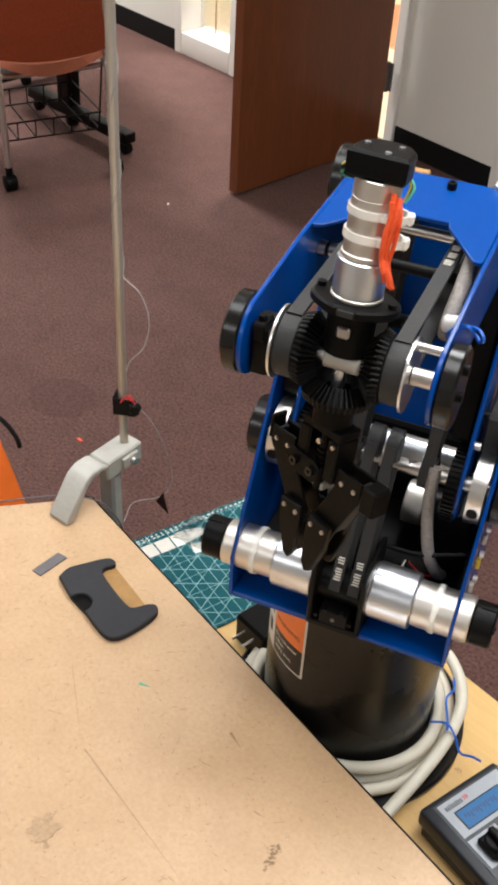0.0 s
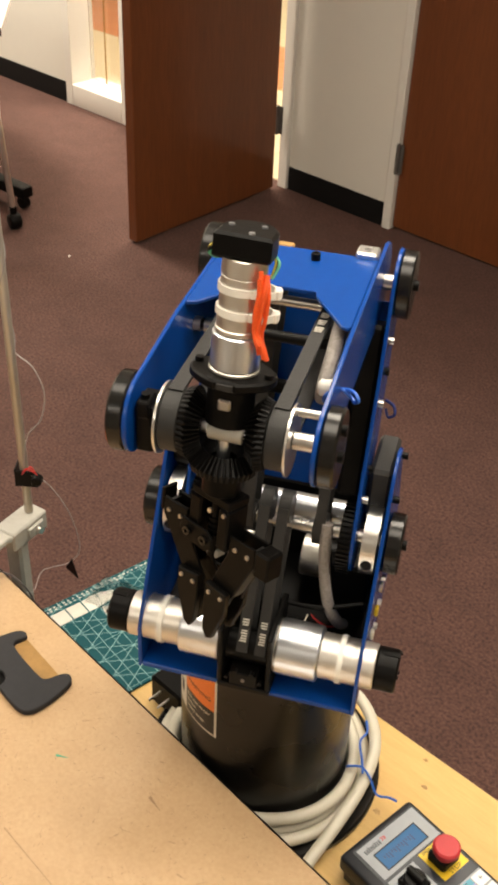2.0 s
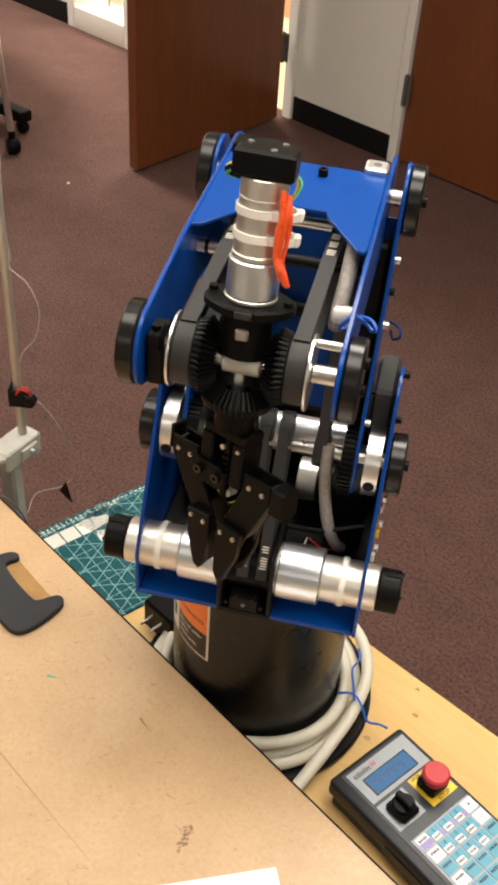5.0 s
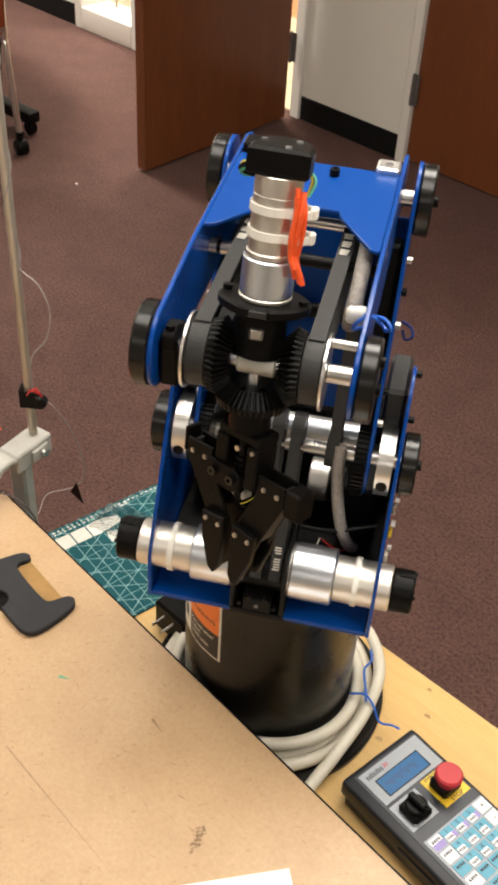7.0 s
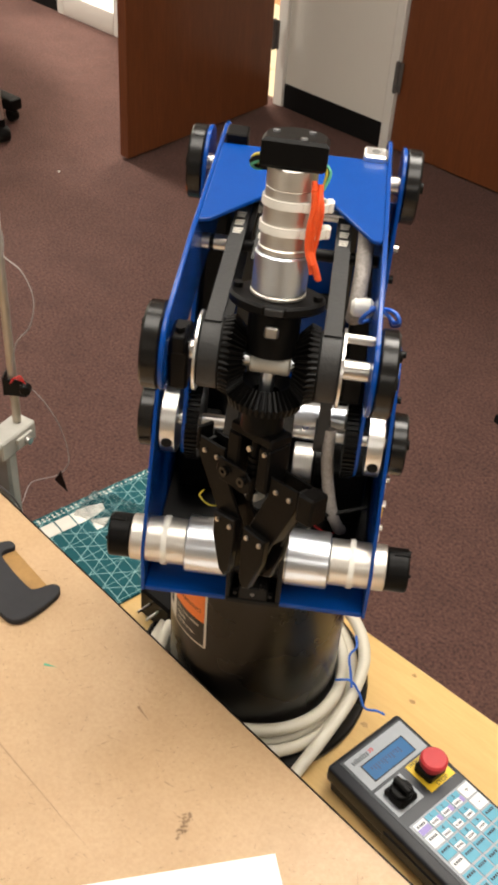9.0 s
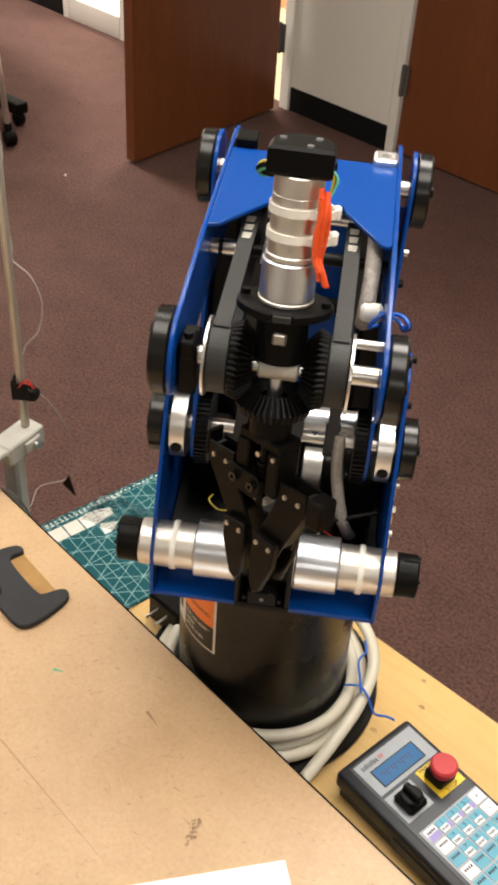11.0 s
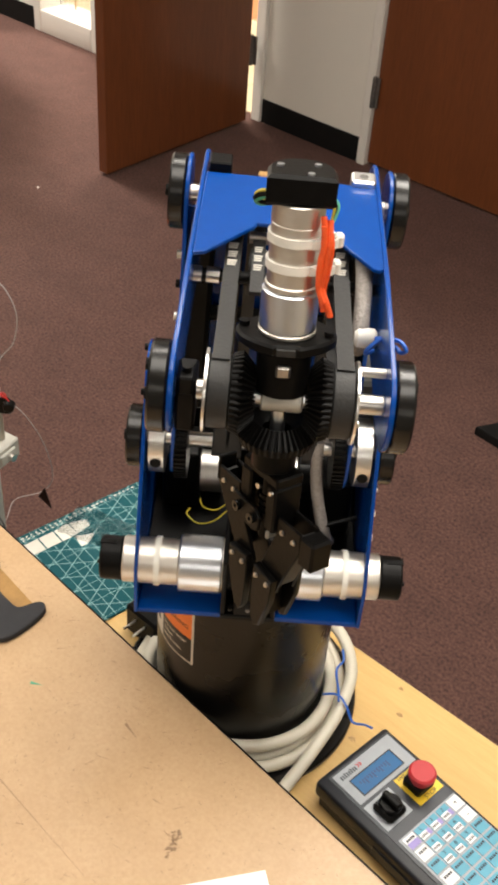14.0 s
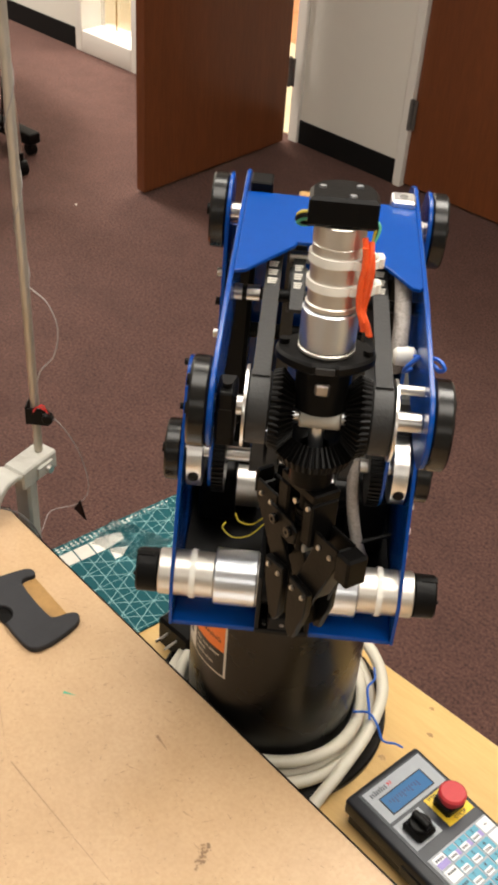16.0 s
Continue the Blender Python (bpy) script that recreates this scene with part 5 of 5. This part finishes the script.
part("leg_foot", make(box, -0.72, -0.06, 0.07, 0.13, 0.05, 0.095, 0.008), BLACK, ft, "black table foot")
for xx3, yy3 in ((-0.68, 0.10), (-0.09, 0.10), (-0.95, 0.22)):
    part("caster", make(cyl, (xx3, 0.0255), 0.0255 if yy3 < 0.2 else 0.024, yy3 - 0.016, yy3 + 0.016, "y", 28, 0.004), BLACK, ft, "black caster")
part("leg_foot", make(box, -0.985, -0.915, -0.05 + 0.12, 0.44, 0.0485, 0.0895, 0.008), BLACK, ft, "black table foot")

ob = thing("orange_case", "orange plastic case with a dark strap on the floor", "case", pose(-1.32, 0.60, 0, 0, 0, 20))
part("shell", make(slab, [(-0.16, 0.0), (0.16, 0.0), (0.15, 0.30), (0.11, 0.52), (0.082, 0.61), (0.048, 0.70), (-0.16, 0.75)], -0.14, 0.10, "y", 0.02), ORANGEBAG, ob, "bright orange shell")
part("strap", make(tube, [(-0.05, 0.06, 0.735), (0.02, 0.09, 0.722), (0.055, 0.104, 0.70), (0.078, 0.108, 0.672), (0.084, 0.109, 0.650)], 0.0042, 8), COVE, ob, "dark carrying strap")
tagged(part("floor_wedge", make(slab, [(-0.965, 2.245), (-0.76, 2.62), (-0.68, 2.55), (-0.875, 2.238)], 0.0005, 0.03, "z", 0.004), COVE), "flat black plate lying on the carpet", "plate")
tagged(part("carpet_fleck", make(cyl, (-2.889, 2.309), 0.0042, 0.0002, 0.004, "z", 8), LABELWHITE), "tiny white scrap on the carpet", "scrap")
tagged(part("orange_scrap", make(box, -1.933, -1.916, 1.250, 1.258, 0.0003, 0.003), ORANGEWIRE), "tiny orange scrap on the carpet", "scrap")

CARPETMARK = mat("soiled_carpet", (0.112, 0.052, 0.041), 0.97, 0, 0.9, 125, 0.9, 200, second=(0.044, 0.019, 0.016))
tagged(part("carpet_stain", make(slab, [(-2.113 + (0.10 + 0.006 * math.sin(5 * k) + 0.004 * math.sin(11 * k)) * math.cos(k * math.pi / 20), 1.323 + (0.088 + 0.006 * math.sin(4 * k)) * math.sin(k * math.pi / 20)) for k in range(40)], 0.0006, 0.0008), CARPETMARK), "faint dark round stain on the carpet", "stain")

# corridor floor tiles
fc = bpy.data.objects["floor_corridor"]
tile_mesh = {}
for key, mm in (("cream", TILECREAM), ("orange", TILEORANGE)):
    b = make(box, -0.149, 0.149, -0.149, 0.149, 0, 0.008, 0.002)
    me = bpy.data.meshes.new("tile_" + key)
    b.to_mesh(me)
    b.free()
    me.materials.append(mm)
    tile_mesh[key] = me
for i in range(13):
    for j in range(9):
        y = WY + 0.19 + 0.3 * j
        t = new("tile", tile_mesh["orange" if 4.25 < y < 4.8 else "cream"])
        t.matrix_basis = pose(-6.2 + 0.3 * i, y, -0.0075)
        t.parent = fc


# ---- movement ----
def arm_pose(q):
    """Poses of the moving parts in the robot's space, from degrees: turn, upper arm back, forearm down, sway of the arm in its bearings,
    gripper lean, side lean and roll."""
    turn, back, down, sway, lean, side, roll = q
    rz = pose(0, 0, 0, 0, 0, turn)
    rs = rz @ pose(0, 0, 0, sway, 0, 0)
    u = Matrix.Translation(rz @ Vector((SX, 0, SZ))) @ rs @ pose(0, 0, 0, 0, -back, 0)
    e = u @ Vector((0, 0, L1))
    f = Matrix.Translation(e) @ rs @ pose(0, 0, 0, 0, down, 0)
    w = f @ Vector((L2, 0, 0))
    g = Matrix.Translation(w) @ rz @ pose(0, 0, 0, side, -lean, 0)
    return rz, u, f, g, g @ pose(0, 0, 0, 0, 0, roll)


JOINTS = [
    (0, (-64.35, 21.55, 1.1, 0.1, 8.0, -1.6, 8.6)),
    (0.5, (-63.88, 22.27, 0.55, 0.18, 8.25, -1.61, 8.53)),
    (1.0, (-63.7, 23.0, 0.4, 0.25, 8.5, -1.63, 8.47)),
    (1.5, (-63.05, 22.35, -0.1, 0.33, 8.75, -1.64, 8.4)),
    (2.0, (-62.6, 20.9, -0.8, 0.4, 9.0, -1.66, 7.9)),
    (2.5, (-61.5, 18.72, -0.25, 0.12, 9.2, -1.67, 7.4)),
    (3.0, (-59.27, 18.12, 1.28, -0.17, 9.4, -1.69, 6.61)),
    (3.5, (-59.06, 17.95, 1.4, -0.45, 9.6, -1.7, 6.3)),
    (4.2, (-59.09, 17.98, 1.38, -0.44, 9.98, -1.58, 6.3)),
    (5.4, (-59.65, 18.04, 1.34, -0.42, 10.63, -1.37, 6.3)),
    (6.3, (-60.29, 17.99, 1.31, -0.41, 11.12, -1.22, 6.3)),
    (6.6, (-60.2, 17.9, 1.2, -0.41, 11.28, -1.17, 6.3)),
    (7.0, (-59.0, 17.45, 1.0, -0.4, 11.5, -1.1, 5.3)),
    (7.25, (-56.55, 15.38, 1.0, -0.65, 11.62, -1.23, 1.85)),
    (7.5, (-54.4, 13.6, 1.0, -0.9, 11.75, -1.35, -1.6)),
    (8.0, (-53.8, 12.9, 0.9, -1.0, 12.0, -1.6, -2.0)),
    (8.5, (-54.03, 12.89, 0.88, -0.96, 11.68, -1.48, -2.03)),
    (9.6, (-54.5, 12.97, 0.96, -0.86, 10.96, -1.22, -2.09)),
    (10.5, (-54.75, 13.05, 1.1, -0.78, 10.38, -1.01, -2.14)),
    (11.1, (-54.65, 13.15, 1.1, -0.73, 9.99, -0.87, -2.18)),
    (11.45, (-54.45, 13.25, 1.2, -0.7, 9.78, -0.71, -2.2)),
    (11.75, (-52.46, 9.25, 1.58, -1.14, 9.68, -0.18, -8.09)),
    (12.0, (-50.09, 4.9, 1.82, -1.5, 9.6, 0.27, -13.0)),
    (12.4, (-48.87, 1.94, 1.19, -1.9, 9.43, 0.7, -17.6)),
    (13.0, (-49.77, 3.76, 1.01, -1.57, 8.97, 0.1, -17.6)),
    (13.5, (-50.7, 5.65, 0.45, -1.3, 8.6, -0.4, -17.6)),
    (14.5, (-51.0, 5.67, 0.61, -1.06, 7.88, -0.28, -17.6)),
    (15.2, (-50.96, 5.44, 0.58, -0.89, 7.38, -0.2, -17.6)),
    (16.0, (-50.9, 5.2, 0.55, -0.7, 6.8, -0.1, -17.6)),
]


def motions():
    poses = [(t, arm_pose(q)) for t, q in JOINTS]
    for i, ob in enumerate((waist, uarm, farm, grip, crown)):
        walk(ob, [(t, p[i]) for t, p in poses])


motions()
